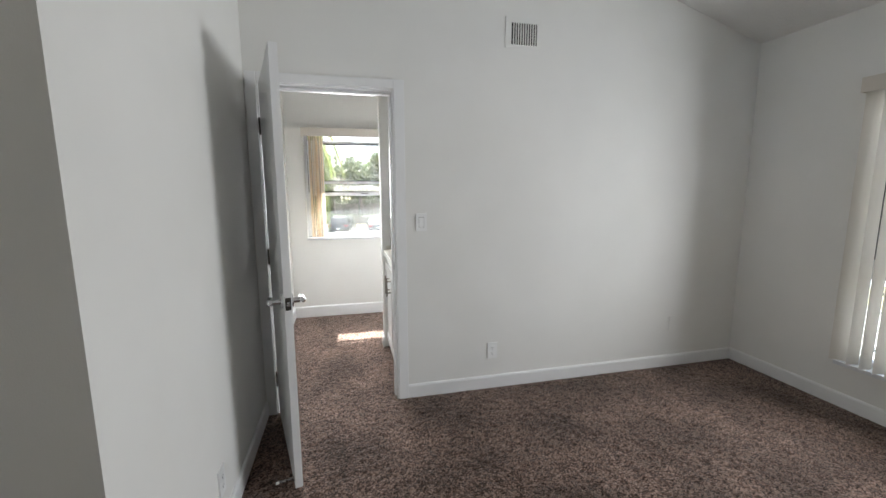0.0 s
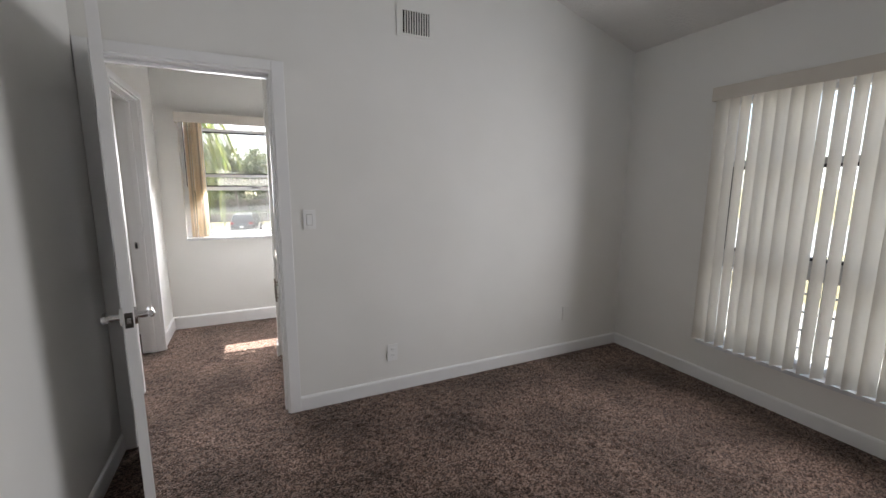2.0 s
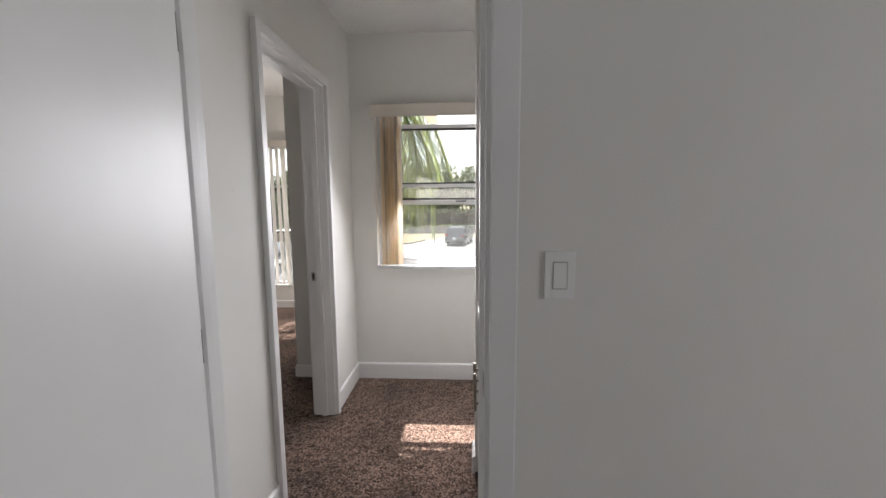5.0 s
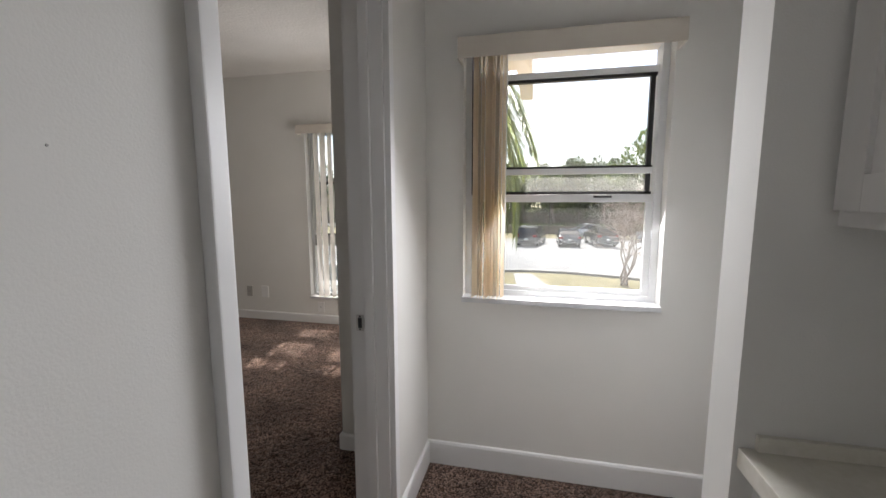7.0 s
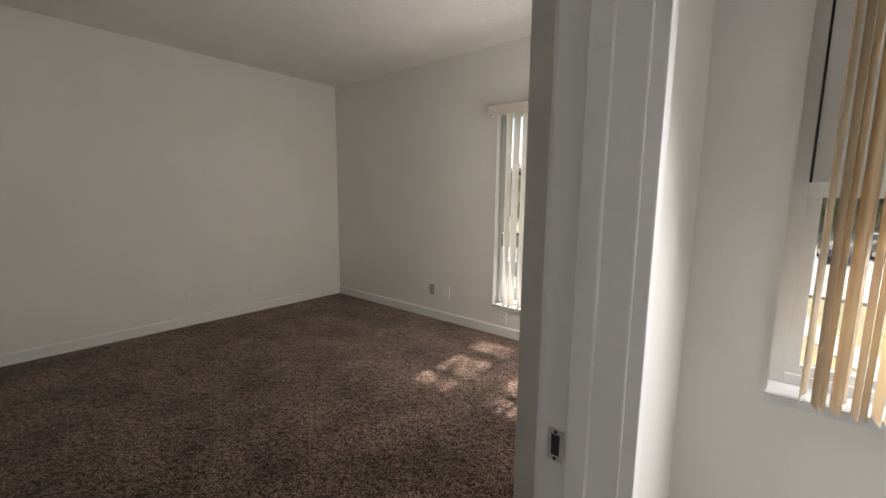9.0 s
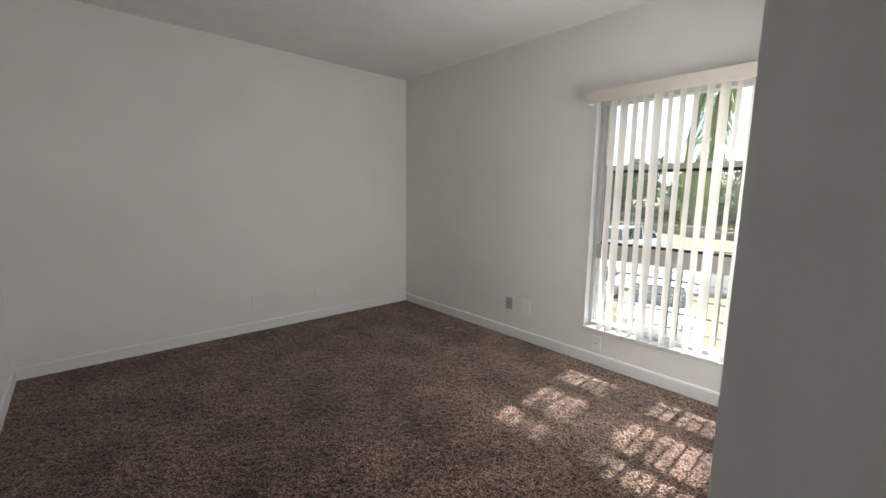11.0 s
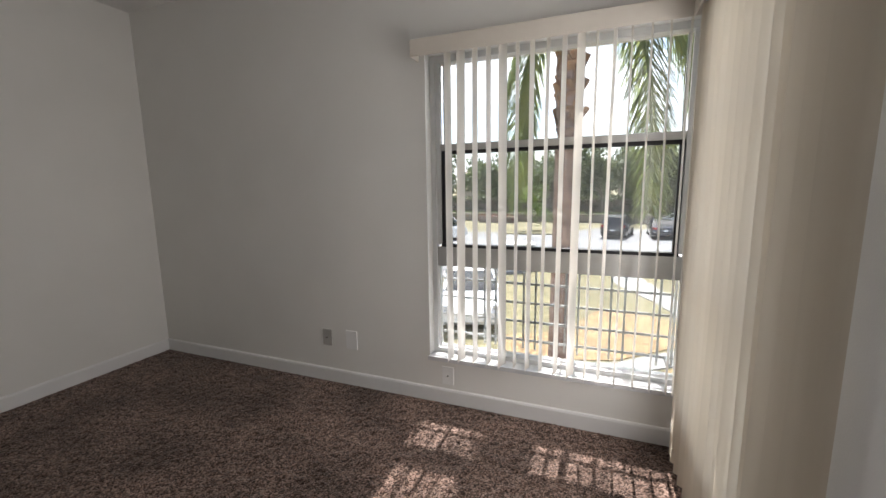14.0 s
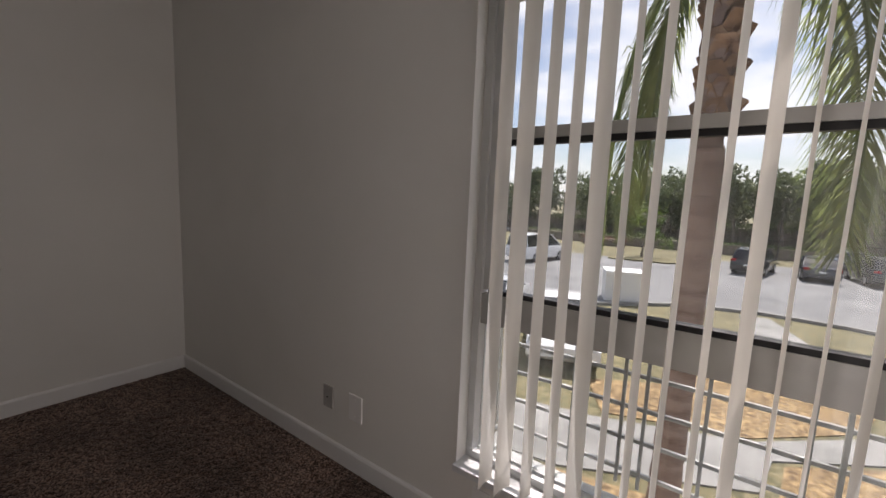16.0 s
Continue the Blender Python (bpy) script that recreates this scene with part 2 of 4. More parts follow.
def sweep(bm, pts, radii, n=8):
    """A round bar along a line of points."""
    rings = []
    for i, p in enumerate(pts):
        d = Vector(pts[min(i + 1, len(pts) - 1)]) - Vector(pts[max(i - 1, 0)])
        q = d.to_track_quat("Z", "Y")
        rings.append([bm.verts.new(Vector(p) + q @ Vector((radii[i] * math.cos(2 * math.pi * k / n), radii[i] * math.sin(2 * math.pi * k / n), 0))) for k in range(n)])
    for a, b in zip(rings, rings[1:]):
        for k in range(n):
            j = (k + 1) % n
            bm.faces.new((a[k], a[j], b[j], b[k]))
    bm.faces.new(rings[0][::-1])
    bm.faces.new(rings[-1])


def mesh_of(name, bm, mat, smooth=False):
    bmesh.ops.recalc_face_normals(bm, faces=bm.faces)
    me = bpy.data.meshes.new(name)
    bm.to_mesh(me)
    bm.free()
    me.materials.append(mat)
    if smooth:
        me.polygons.foreach_set("use_smooth", [True] * len(me.polygons))
        me.set_sharp_from_angle(angle=radians(38))
    return me


def part(name, bm, mat, parent=None, label="", smooth=False, at=None):
    ob = new(name, mesh_of(name, bm, mat, smooth))
    ob.parent = parent
    if at is not None:
        ob.matrix_basis = at
    return tagged(ob, label) if label else ob


def thing(name, label, category, m=None, group="", kind=""):
    ob = new(name)
    ob.empty_display_size = 0.1
    if m is not None:
        ob.matrix_basis = m
    return tagged(ob, label, category, group, kind)


def structure(name, bm, mat, label, category, smooth=False):
    return tagged(part(name, bm, mat, None, "", smooth), label, category, "", "structure")


# ---------- the plan, in metres ----------
YN, YN2 = 2.66, 2.78           # bedroom wall with the first door
XW1, XE1 = -0.58, 3.10         # bedroom west and east walls
YK, YK2 = 4.71, 4.91           # north wall of the small hall
XH, XH2 = -0.64, -0.77         # wall with the second door
Y2, Y2o = 6.77, 6.97           # north wall of the second room
XW2, XE2, XE2o = -5.0, -1.13, -0.955
D1 = (-0.51, 0.268)            # first door's opening in x
D2 = (3.372, 4.14)              # second door's opening in y
DH, DH1 = 2.08, 2.045           # heights of the two door openings
C1, SLOPE, RIDGE = 2.525, 0.29, -0.6
C_HALL, C2 = 2.59, 2.70
BB = 0.095


def vault(x):
    return C1 + SLOPE * (XE1 - max(x, RIDGE))


def wall_boxes(name, boxes, label):
    bm = bmesh.new()
    for x0, x1, y0, y1, z0, z1 in boxes:
        vs = box(bm, x0, x1, y0, y1, z0, z1 if z1 else 3.0)
        if not z1:
            for v in vs[4:]:
                v.co.z = vault(v.co.x) + 0.03
    return structure(name, bm, PAINT, label, "wall")


wall_boxes("wall_north", [(XW1, D1[0], YN, YN2, 0, None), (D1[1], XE1 + 0.2, YN, YN2, 0, None), (D1[0], D1[1], YN, YN2, DH1, None)],
           "white painted bedroom wall with a door opening")
W1 = (0.59, 1.91, 0.30, 2.02)   # bedroom window: y0, y1, z0, z1
wall_boxes("wall_east", [(XE1, XE1 + 0.2, -1.6, W1[0], 0, None), (XE1, XE1 + 0.2, W1[1], YN, 0, None),
                         (XE1, XE1 + 0.2, W1[0], W1[1], 0, W1[2]), (XE1, XE1 + 0.2, W1[0], W1[1], W1[3], None)], "white painted bedroom wall with a tall window")
wall_boxes("wall_west", [(XW1 - 0.12, XW1, 1.0, YN2, 0, None), (-2.2, XW1 - 0.12, 1.0, 1.12, 0, None)], "white painted wall turning an outside corner")
wall_boxes("wall_south", [(-2.32, XE1 + 0.2, -1.72, -1.6, 0, None), (-2.32, -2.2, -1.6, 1.12, 0, None)], "white painted wall behind the viewer")
WH = (-0.457, 0.432, 0.90, 2.07)   # hall window: x0, x1, z0, z1
wall_boxes("wall_hall_north", [(XE2, WH[0], YK, YK2, 0, 2.75), (WH[1], 1.3, YK, YK2, 0, 2.75), (WH[0], WH[1], YK, YK2, 0, WH[2]), (WH[0], WH[1], YK, YK2, WH[3], 2.75)],
           "white painted hall wall under and around a window")
wall_boxes("wall_hall_west", [(XH2, XH, YN2, D2[0], 0, 2.75), (XH2, XH, D2[1], YK, 0, 2.75), (XH2, XH, D2[0], D2[1], DH, 2.75)], "white painted hall wall with a door opening")
wall_boxes("wall_hall_east", [(1.08, 1.3, YN2, YK, 0, 2.62), (0.92, 1.08, YN2, 3.62, 0, 2.62)], "white painted wall behind the cabinets")
wall_boxes("wall_partition", [(0.265, 1.08, 3.62, 3.735, 0, 2.62)], "short white partition beside the counter")
W2 = (-2.54, -1.14, 0.30, 2.10)
wall_boxes("wall_room_north", [(XW2 - 0.2, W2[0], Y2, Y2o, 0, 2.75), (W2[1], XE2o, Y2, Y2o, 0, 2.75), (W2[0], W2[1], Y2, Y2o, 0, W2[2]), (W2[0], W2[1], Y2, Y2o, W2[3], 2.75)],
           "white painted wall with a tall window")
W3 = (5.78, 6.62, 0.30, 2.10)
wall_boxes("wall_room_east", [(XE2, XE2o, YK2, W3[0], 0, 2.75), (XE2, XE2o, W3[1], Y2, 0, 2.75), (XE2, XE2o, W3[0], W3[1], 0, W3[2]), (XE2, XE2o, W3[0], W3[1], W3[3], 2.75)],
           "white painted wall behind closed blinds")
wall_boxes("wall_room_west", [(XW2 - 0.2, XW2, 3.16, Y2, 0, 2.75)], "plain white painted wall")
wall_boxes("wall_room_south", [(XW2, -3.12, 3.16, 3.28, 0, 2.75), (-3.24, -3.12, 2.1, 3.16, 0, 2.75), (-3.24, XH2, 1.98, 2.1, 0, 2.75), (XH2 - 0.06, XH2 + 0.07, 2.1, YN2, 0, 2.75)],
           "white painted wall with an outside corner")


# carpet: one sheet of raised pile
def carpet():
    step = 0.0135
    xs, ys = np.arange(-5.03, 3.16, step), np.arange(-1.63, 6.83, step)
    nx, ny = len(xs), len(ys)
    rng = np.random.default_rng(4)
    gx, gy = np.meshgrid(xs, ys, indexing="ij")
    z = rng.random((nx, ny)) * 0.012
    jx, jy = (rng.random((nx, ny)) - 0.5) * step * 0.8, (rng.random((nx, ny)) - 0.5) * step * 0.8
    co = np.stack([gx + jx, gy + jy, z - 0.008], -1).reshape(-1, 3)
    i, j = np.meshgrid(np.arange(nx - 1), np.arange(ny - 1), indexing="ij")
    keep = ~((xs[i] > -1.1) & (ys[j] > 4.8)) & ~((xs[i] < -2.3) & (ys[j] < 2.0)) & ~((xs[i] < -3.2) & (ys[j] < 3.2)) & ~((xs[i] > 1.2) & (ys[j] > 2.75))
    a = (i * ny + j)[keep]
    quads = np.stack([a, a + ny, a + ny + 1, a + 1], -1)
    me = bpy.data.meshes.new("floor")
    me.vertices.add(len(co))
    me.vertices.foreach_set("co", co.ravel())
    me.loops.add(quads.size)
    me.loops.foreach_set("vertex_index", quads.ravel().astype(np.int32))
    me.polygons.add(len(quads))
    me.polygons.foreach_set("loop_start", np.arange(0, quads.size, 4, dtype=np.int32))
    me.update(calc_edges=True)
    me.materials.append(CARPET)
    return tagged(new("floor", me), "brown speckled plush carpet over the whole floor", "carpet", "", "structure")


carpet()

# ceilings
bm = bmesh.new()
for x0, x1 in ((RIDGE, XE1 + 0.2), (-2.32, RIDGE)):
    vs = box(bm, x0, x1, -1.72, YN + 0.06, 0, 0.06)
    for v in vs:
        v.co.z += vault(v.co.x)
structure("ceiling_bedroom", bm, CEIL, "white textured ceiling sloping up from the window wall", "ceiling")
bm = bmesh.new()
box(bm, XH2, 1.3, YN2, YK2, C_HALL, C_HALL + 0.06)
structure("ceiling_hall", bm, CEIL, "flat white textured hall ceiling", "ceiling")
bm = bmesh.new()
box(bm, XW2 - 0.2, XH2, 1.98, Y2o, C2, C2 + 0.06)
structure("ceiling_room", bm, CEIL, "flat white textured ceiling", "ceiling")

# roof over all, with eaves, and the storey below
bm = bmesh.new()
box(bm, XW2 - 0.8, -0.2, 1.9, 7.5, 2.78, 2.92)
box(bm, -0.30, -0.17, YK2, 7.5, 2.46, 2.78)
structure("roof_room", bm, SOFFIT, "cream painted eaves and soffit of the flat roof", "roof")
bm = bmesh.new()
for x0, x1 in ((RIDGE, XE1 + 0.4), (-2.5, RIDGE)):
    vs = box(bm, x0, x1, -2.2, 2.84 if x0 > -1 else 1.88, 0.12, 0.28)
    for v in vs:
        v.co.z += C1 + SLOPE * (XE1 - v.co.x) if x0 > -1 else vault(RIDGE)
vs = box(bm, -0.2, XE1 + 0.4, 2.84, 6.1, 2.69, 2.85)
for v in vs:
    v.co.z += 0.21 * (XE1 - v.co.x)
structure("roof_bedroom", bm, ROOFM, "brown shingled sloping roof with eaves", "roof")
bm = bmesh.new()
box(bm, XW2 - 0.2, XE2o, 1.98, Y2o, -2.8, -0.03)
box(bm, XE2o, 1.3, YN2, YK2, -2.8, -0.03)
box(bm, -2.32, XE1 + 0.2, -1.72, YN2 - 0.001, -2.8, -0.03)
structure("wall_lower_storey", bm, STUCCO, "beige stucco wall of the storey below", "wall")


# baseboards
def baseboard(pieces):
    for x0, y0, x1, y1, nx, ny, *tall in pieces:
        h = tall[0] if tall else BB
        bm = bmesh.new()
        d = Vector((x1 - x0, y1 - y0, 0))
        prof = ((0, 0), (0.014, 0), (0.014, h - 0.012), (0.010, h - 0.003), (0.004, h), (0, h))
        ends = []
        for px, py in ((x0, y0), (x1, y1)):
            ends.append([bm.verts.new((px + nx * a, py + ny * a, b)) for a, b in prof])
        k = len(prof)
        for i in range(k):
            bm.faces.new((ends[0][i], ends[0][(i + 1) % k], ends[1][(i + 1) % k], ends[1][i]))
        bm.faces.new(ends[0])
        bm.faces.new(ends[1][::-1])
        structure("baseboard", bm, TRIM, "white painted baseboard along the carpet", "baseboard")


baseboard([
    (0.338, YN, XE1 - 0.014, YN, 0, -1), (XE1, YN, XE1, -1.6, -1, 0), (XW1, 1.0, XW1, YN - 0.002, 1, 0), (-2.2, 1.0, XW1 + 0.014, 1.0, 0, -1),
    (XH, YN2, XH, D2[0] - 0.046, 1, 0, 0.122), (XH, D2[1] + 0.046, XH, YK - 0.014, 1, 0, 0.122), (XH, YK, 1.08, YK, 0, -1, 0.125),
    (XW2, Y2, XE2 - 0.014, Y2, 0, -1), (XW2, 3.294, XW2, Y2 - 0.014, 1, 0), (XW2, 3.28, -3.12, 3.28, 0, 1), (-3.12, 2.1, -3.12, 3.294, 1, 0),
    (XE2, YK - 0.014, XE2, Y2, -1, 0), (XE2, YK, XH2 - 0.014, YK, 0, -1), (XH2, D2[1] + 0.066, XH2, YK, -1, 0), (XH2, 2.1, XH2, D2[0] - 0.066, -1, 0),
    (0.265, 3.606, 0.265, 3.749, -1, 0),
])


# ---------- door frames ----------
def frame_box(name, boxes, label, bevel=0.004):
    bm = bmesh.new()
    for b in boxes:
        box(bm, *b, bevel)
    return structure(name, bm, TRIM, label, "door frame")


cw, ct = 0.066, 0.016
for side in (YN - ct, YN2):
    frame_box("trim_door", [(D1[0] - cw + 0.002, D1[0] - 0.004, side, side + ct, 0, DH1 + 0.058), (D1[1] + 0.006, D1[1] + cw + 0.006, side, side + ct, 0, DH1 + 0.058),
                            (D1[0] - 0.004, D1[1] + 0.006, side, side + ct, DH1 + 0.004, DH1 + 0.058)], "white painted door casing with eased edges")
frame_box("door_jamb", [(D1[0] - 0.012, D1[0] + 0.006, YN - 0.004, YN2 + 0.004, 0, DH1), (D1[1] - 0.006, D1[1] + 0.012, YN - 0.004, YN2 + 0.004, 0, DH1), (D1[0], D1[1], YN - 0.004, YN2 + 0.004, DH1 - 0.008, DH1 + 0.01),
                        (D1[0], D1[0] + 0.018, YN + 0.045, YN + 0.08, 0, DH1 - 0.01), (D1[1] - 0.018, D1[1], YN + 0.045, YN + 0.08, 0, DH1 - 0.01), (D1[0] + 0.018, D1[1] - 0.018, YN + 0.045, YN + 0.08, DH1 - 0.026, DH1 - 0.01)],
          "white painted door jamb with stop moulding", 0.002)
for side, c2, t2 in ((XH, 0.045, 0.026), (XH2 - ct, cw, ct)):
    frame_box("trim_door", [(side, side + t2, D2[0] - c2, D2[0] - 0.004, 0, DH + 0.05), (side, side + t2, D2[1] + 0.004, D2[1] + c2, 0, DH + 0.05),
                            (side, side + t2, D2[0] - 0.004, D2[1] + 0.004, DH + 0.004, DH + 0.05)], "white painted door casing with eased edges")
frame_box("door_jamb", [(XH2 - 0.004, XH + 0.004, D2[0] - 0.012, D2[0] + 0.006, 0, DH), (XH2 - 0.004, XH + 0.004, D2[1] - 0.006, D2[1] + 0.012, 0, DH), (XH2 - 0.004, XH + 0.004, D2[0], D2[1], DH - 0.008, DH + 0.01),
                        (XH2 + 0.05, XH2 + 0.085, D2[1] - 0.018, D2[1], 0, DH - 0.01), (XH2 + 0.05, XH2 + 0.085, D2[0], D2[0] + 0.018, 0, DH - 0.01), (XH2 + 0.05, XH2 + 0.085, D2[0] + 0.018, D2[1] - 0.018, DH - 0.026, DH - 0.01)],
          "white painted door jamb with stop moulding", 0.002)


def strike_plate(m):
    st = thing("strike_plate", "chrome strike plate screwed to the door jamb", "strike plate", m, "door strike plates")
    bm = bmesh.new()
    for b in ((-0.014, 0.014, 0.020, 0.030), (-0.014, 0.014, -0.030, -0.020), (-0.014, -0.008, -0.020, 0.020), (0.008, 0.020, -0.020, 0.020)):
        box(bm, b[0], b[1], -0.002, 0.001, b[2], b[3])
    part("plate", bm, NICKEL, st)
    # black patch instead of a cut hole, its shade given as colour
    bm = bmesh.new()
    box(bm, -0.008, 0.008, -0.0012, 0.0005, -0.020, 0.020)
    part("latch_hole", bm, BLACK, st, "black patch for the shade in the latch hole")
    for z in (-0.025, 0.025):
        bm = bmesh.new()
        tube(bm, (0, -0.003, z), (0, 0, z), 0.0035, n=10)
        part("screw", bm, DARKSTEEL, st)


strike_plate(pose(-0.742, D2[1] - 0.0075, 0.927))
strike_plate(pose(D1[1] - 0.0075, YN + 0.02, 0.927, 0, 0, 90))


# ---------- panel-less door with lever handles ----------
def lever(parent, y_face, sgn, x, z, toward):
    """Rose, neck and lever on one face of a door."""
    bm = bmesh.new()
    tube(bm, (x, y_face, z), (x, y_face + sgn * 0.010, z), 0.035, 0.032, 24)
    ro = part("rose", bm, CHROME, parent, "", True)
    bm = bmesh.new()
    tube(bm, (x, y_face + sgn * 0.010, z), (x, y_face + sgn * 0.052, z), 0.013, 0.013, 16)
    part("neck", bm, CHROME, ro, "", True)
    bm = bmesh.new()
    y = y_face + sgn * 0.052
    pts = [(x - toward * 0.014, y, z), (x - toward * 0.010, y, z), (x + toward * 0.02, y, z + 0.001), (x + toward * 0.045, y, z), (x + toward * 0.064, y + sgn * 0.001, z - 0.001), (x + toward * 0.070, y + sgn * 0.002, z - 0.002)]
    sweep(bm, pts, [0.009, 0.0145, 0.015, 0.014, 0.0125, 0.007], 14)
    part("lever", bm, CHROME, ro, "satin chrome door lever", True)


def door_leaf(name, width, label, m, stop=True, flip=1, point=-1):
    d = thing(name, label, "door", m)
    bm = bmesh.new()
    box(bm, 0.003, width, -0.0175, 0.0175, 0.014, DH1 - 0.012, 0.0018)
    part("leaf", bm, DOORP, d)
    zl = 0.925
    lever(d, 0.0175, 1, width - 0.062, zl, point)
    lever(d, -0.0175, -1, width - 0.062, zl, point)
    bm = bmesh.new()
    box(bm, width - 0.001, width + 0.0012, -0.0125, 0.0125, zl - 0.029, zl + 0.029)
    lp = part("latch_plate", bm, DARKSTEEL, d, "dark steel latch plate")
    bm = bmesh.new()
    box(bm, width, width + 0.010, -0.007, 0.007, zl - 0.011, zl + 0.011, 0.003)
    part("latch_bolt", bm, CHROME, lp)
    for z in (0.24, 1.03, 1.80):
        bm = bmesh.new()
        tube(bm, (-0.004, flip * 0.021, z - 0.045), (-0.004, flip * 0.021, z + 0.045), 0.0065, n=12)
        for q in (-0.046, 0.046):
            tube(bm, (-0.004, flip * 0.021, z + q - 0.003), (-0.004, flip * 0.021, z + q + 0.003), 0.0045, n=10)
        hg = part("hinge", bm, DARKSTEEL, d, "dark steel butt hinge", True)
        bm = bmesh.new()
        box(bm, 0.0012, 0.0032, -0.016, 0.018, z - 0.045, z + 0.045)
        part("hinge_leaf", bm, DARKSTEEL, hg)
    if stop:
        bm = bmesh.new()
        y = flip * 0.0175
        tube(bm, (width - 0.03, y, 0.05), (width - 0.03, y + flip * 0.004, 0.05), 0.012, n=14)
        coil = [(width - 0.03 + 0.005 * math.cos(k * 1.05), y + flip * (0.004 + 0.0011 * k), 0.05 + 0.005 * math.sin(k * 1.05)) for k in range(60)]
        sweep(bm, coil, [0.0014] * 60, 5)
        ds = part("door_stop", bm, CHROME, d, "spring door stop", True)
        bm = bmesh.new()
        tube(bm, (width - 0.03, y + flip * 0.07, 0.05), (width - 0.03, y + flip * 0.084, 0.05), 0.007, 0.006, 12)
        part("tip", bm, PLATE, ds, "white rubber tip", True)
    return d


PIN1 = (-0.503, 2.642)
A1 = math.degrees(math.atan2(1.905 - PIN1[1], -0.325 - PIN1[0]))
door_leaf("door_1", 0.755, "white flush door standing open with chrome levers", pose(PIN1[0], PIN1[1], 0, 0, 0, A1) @ pose(0, 0.0205, 0), True, -1)
door_leaf("door_2", 0.68, "white flush door standing ajar behind the partition", pose(1.07, 3.80, 0, 0, 0, 139.5), False, -1, 1)


# ---------- windows ----------
def pane_part(bm_box, parent, name="pane", mat=None):
    bm = bmesh.new()
    box(bm, *bm_box)
    p = part(name, bm, mat or PANE, parent, "clear window glass")
    p.visible_shadow = False
    return p


def bars(name, boxes, mat, parent, label="", bevel=0.002):
    bm = bmesh.new()
    for b in boxes:
        box(bm, *b, bevel)
    return part(name, bm, mat, parent, label)


def tall_window(name, w, z0, z1, m, label):
    """A single-hung window over a fixed lower light. Local x along the wall from 0 to w, y outwards from the room face, z up."""
    wd = thing(name, label, "window", m, "", "structure")
    y = 0.10
    bars("window_frame", [(0, 0.030, y - 0.03, y + 0.06, z0, z1), (w - 0.030, w, y - 0.03, y + 0.06, z0, z1), (0.03, w - 0.03, y - 0.03, y + 0.06, z0, z0 + 0.03), (0.03, w - 0.03, y - 0.03, y + 0.06, z1 - 0.035, z1)], ALU, wd, "white aluminium window frame")
    bars("track", [(0.030, 0.055, y - 0.012, y + 0.02, 1.0, z1 - 0.035), (w - 0.055, w - 0.03, y - 0.012, y + 0.02, 1.0, z1 - 0.035)], ALU, wd)
    bars("lower_rail", [(0.03, w - 0.03, y - 0.02, y + 0.05, 0.865, 0.985)], GREYALU, wd, "wide grey transom rail")
    bars("rail_seal", [(0.055, w - 0.055, y - 0.015, y + 0.03, 0.985, 1.003)], BLACK, wd, "black rubber seal", 0)
    lo = bars("lower_sash", [(0.058, 0.082, y - 0.004, y + 0.022, 1.003, 1.545), (w - 0.082, w - 0.058, y - 0.004, y + 0.022, 1.003, 1.545), (0.058, w - 0.058, y - 0.004, y + 0.022, 1.545, 1.566)], BLACK, wd, "black sash frame", 0)
    pane_part((0.082, w - 0.082, y + 0.006, y + 0.010, 1.003, 1.545), lo)
    bars("meeting_rail", [(0.055, w - 0.055, y - 0.014, y + 0.026, 1.566, 1.605)], GREYALU, wd, "grey meeting rail")
    up = bars("upper_sash", [(0.060, 0.074, y + 0.028, y + 0.048, 1.605, z1 - 0.035), (w - 0.074, w - 0.060, y + 0.028, y + 0.048, 1.605, z1 - 0.035)], GREYALU, wd, "", 0)
    pane_part((0.074, w - 0.074, y + 0.036, y + 0.040, 1.605, z1 - 0.036), up)
    pane_part((0.03, w - 0.03, y + 0.02, y + 0.024, z0 + 0.03, 0.865), wd)
    bm = bmesh.new()
    box(bm, -0.004, w + 0.004, -0.022, y - 0.03, z0 - 0.022, z0 + 0.004, 0.003)
    part("window_sill", bm, SILL, wd, "white marble window sill")
    bm = bmesh.new()
    box(bm, 0, w, y + 0.06, 0.215, z0 - 0.03, z0 + 0.002, 0.003)
    part("outer_sill", bm, ALU, wd)
    return wd


def guard(w, z0, z1, m, label):
    g = thing("window_guard", label, "railing", m, "window guard rails")
    y = 0.30
    k = 5
    for i in range(k):
        z = z0 + (z1 - z0) * i / (k - 1)
        bm = bmesh.new()
        box(bm, -0.02, w + 0.02, y - 0.006, y + 0.006, z - 0.007, z + 0.007)
        part("rail", bm, GREYALU, g)
    x = 0.02
    for i in range(6):
        for q in (0.0, 0.075):
            bm = bmesh.new()
            box(bm, x + q - 0.006, x + q + 0.006, y - 0.018, y - 0.006, z0 - 0.05, z1 + 0.02)
            part("bar", bm, GREYALU, g)
        x += (w - 0.115) / 5
    for x in (0.05, w - 0.05):
        for z in (z0, z1):
            bm = bmesh.new()
            box(bm, x - 0.008, x + 0.008, 0.19, y - 0.006, z - 0.008, z + 0.008)
            part("bracket", bm, GREYALU, g)
    return g


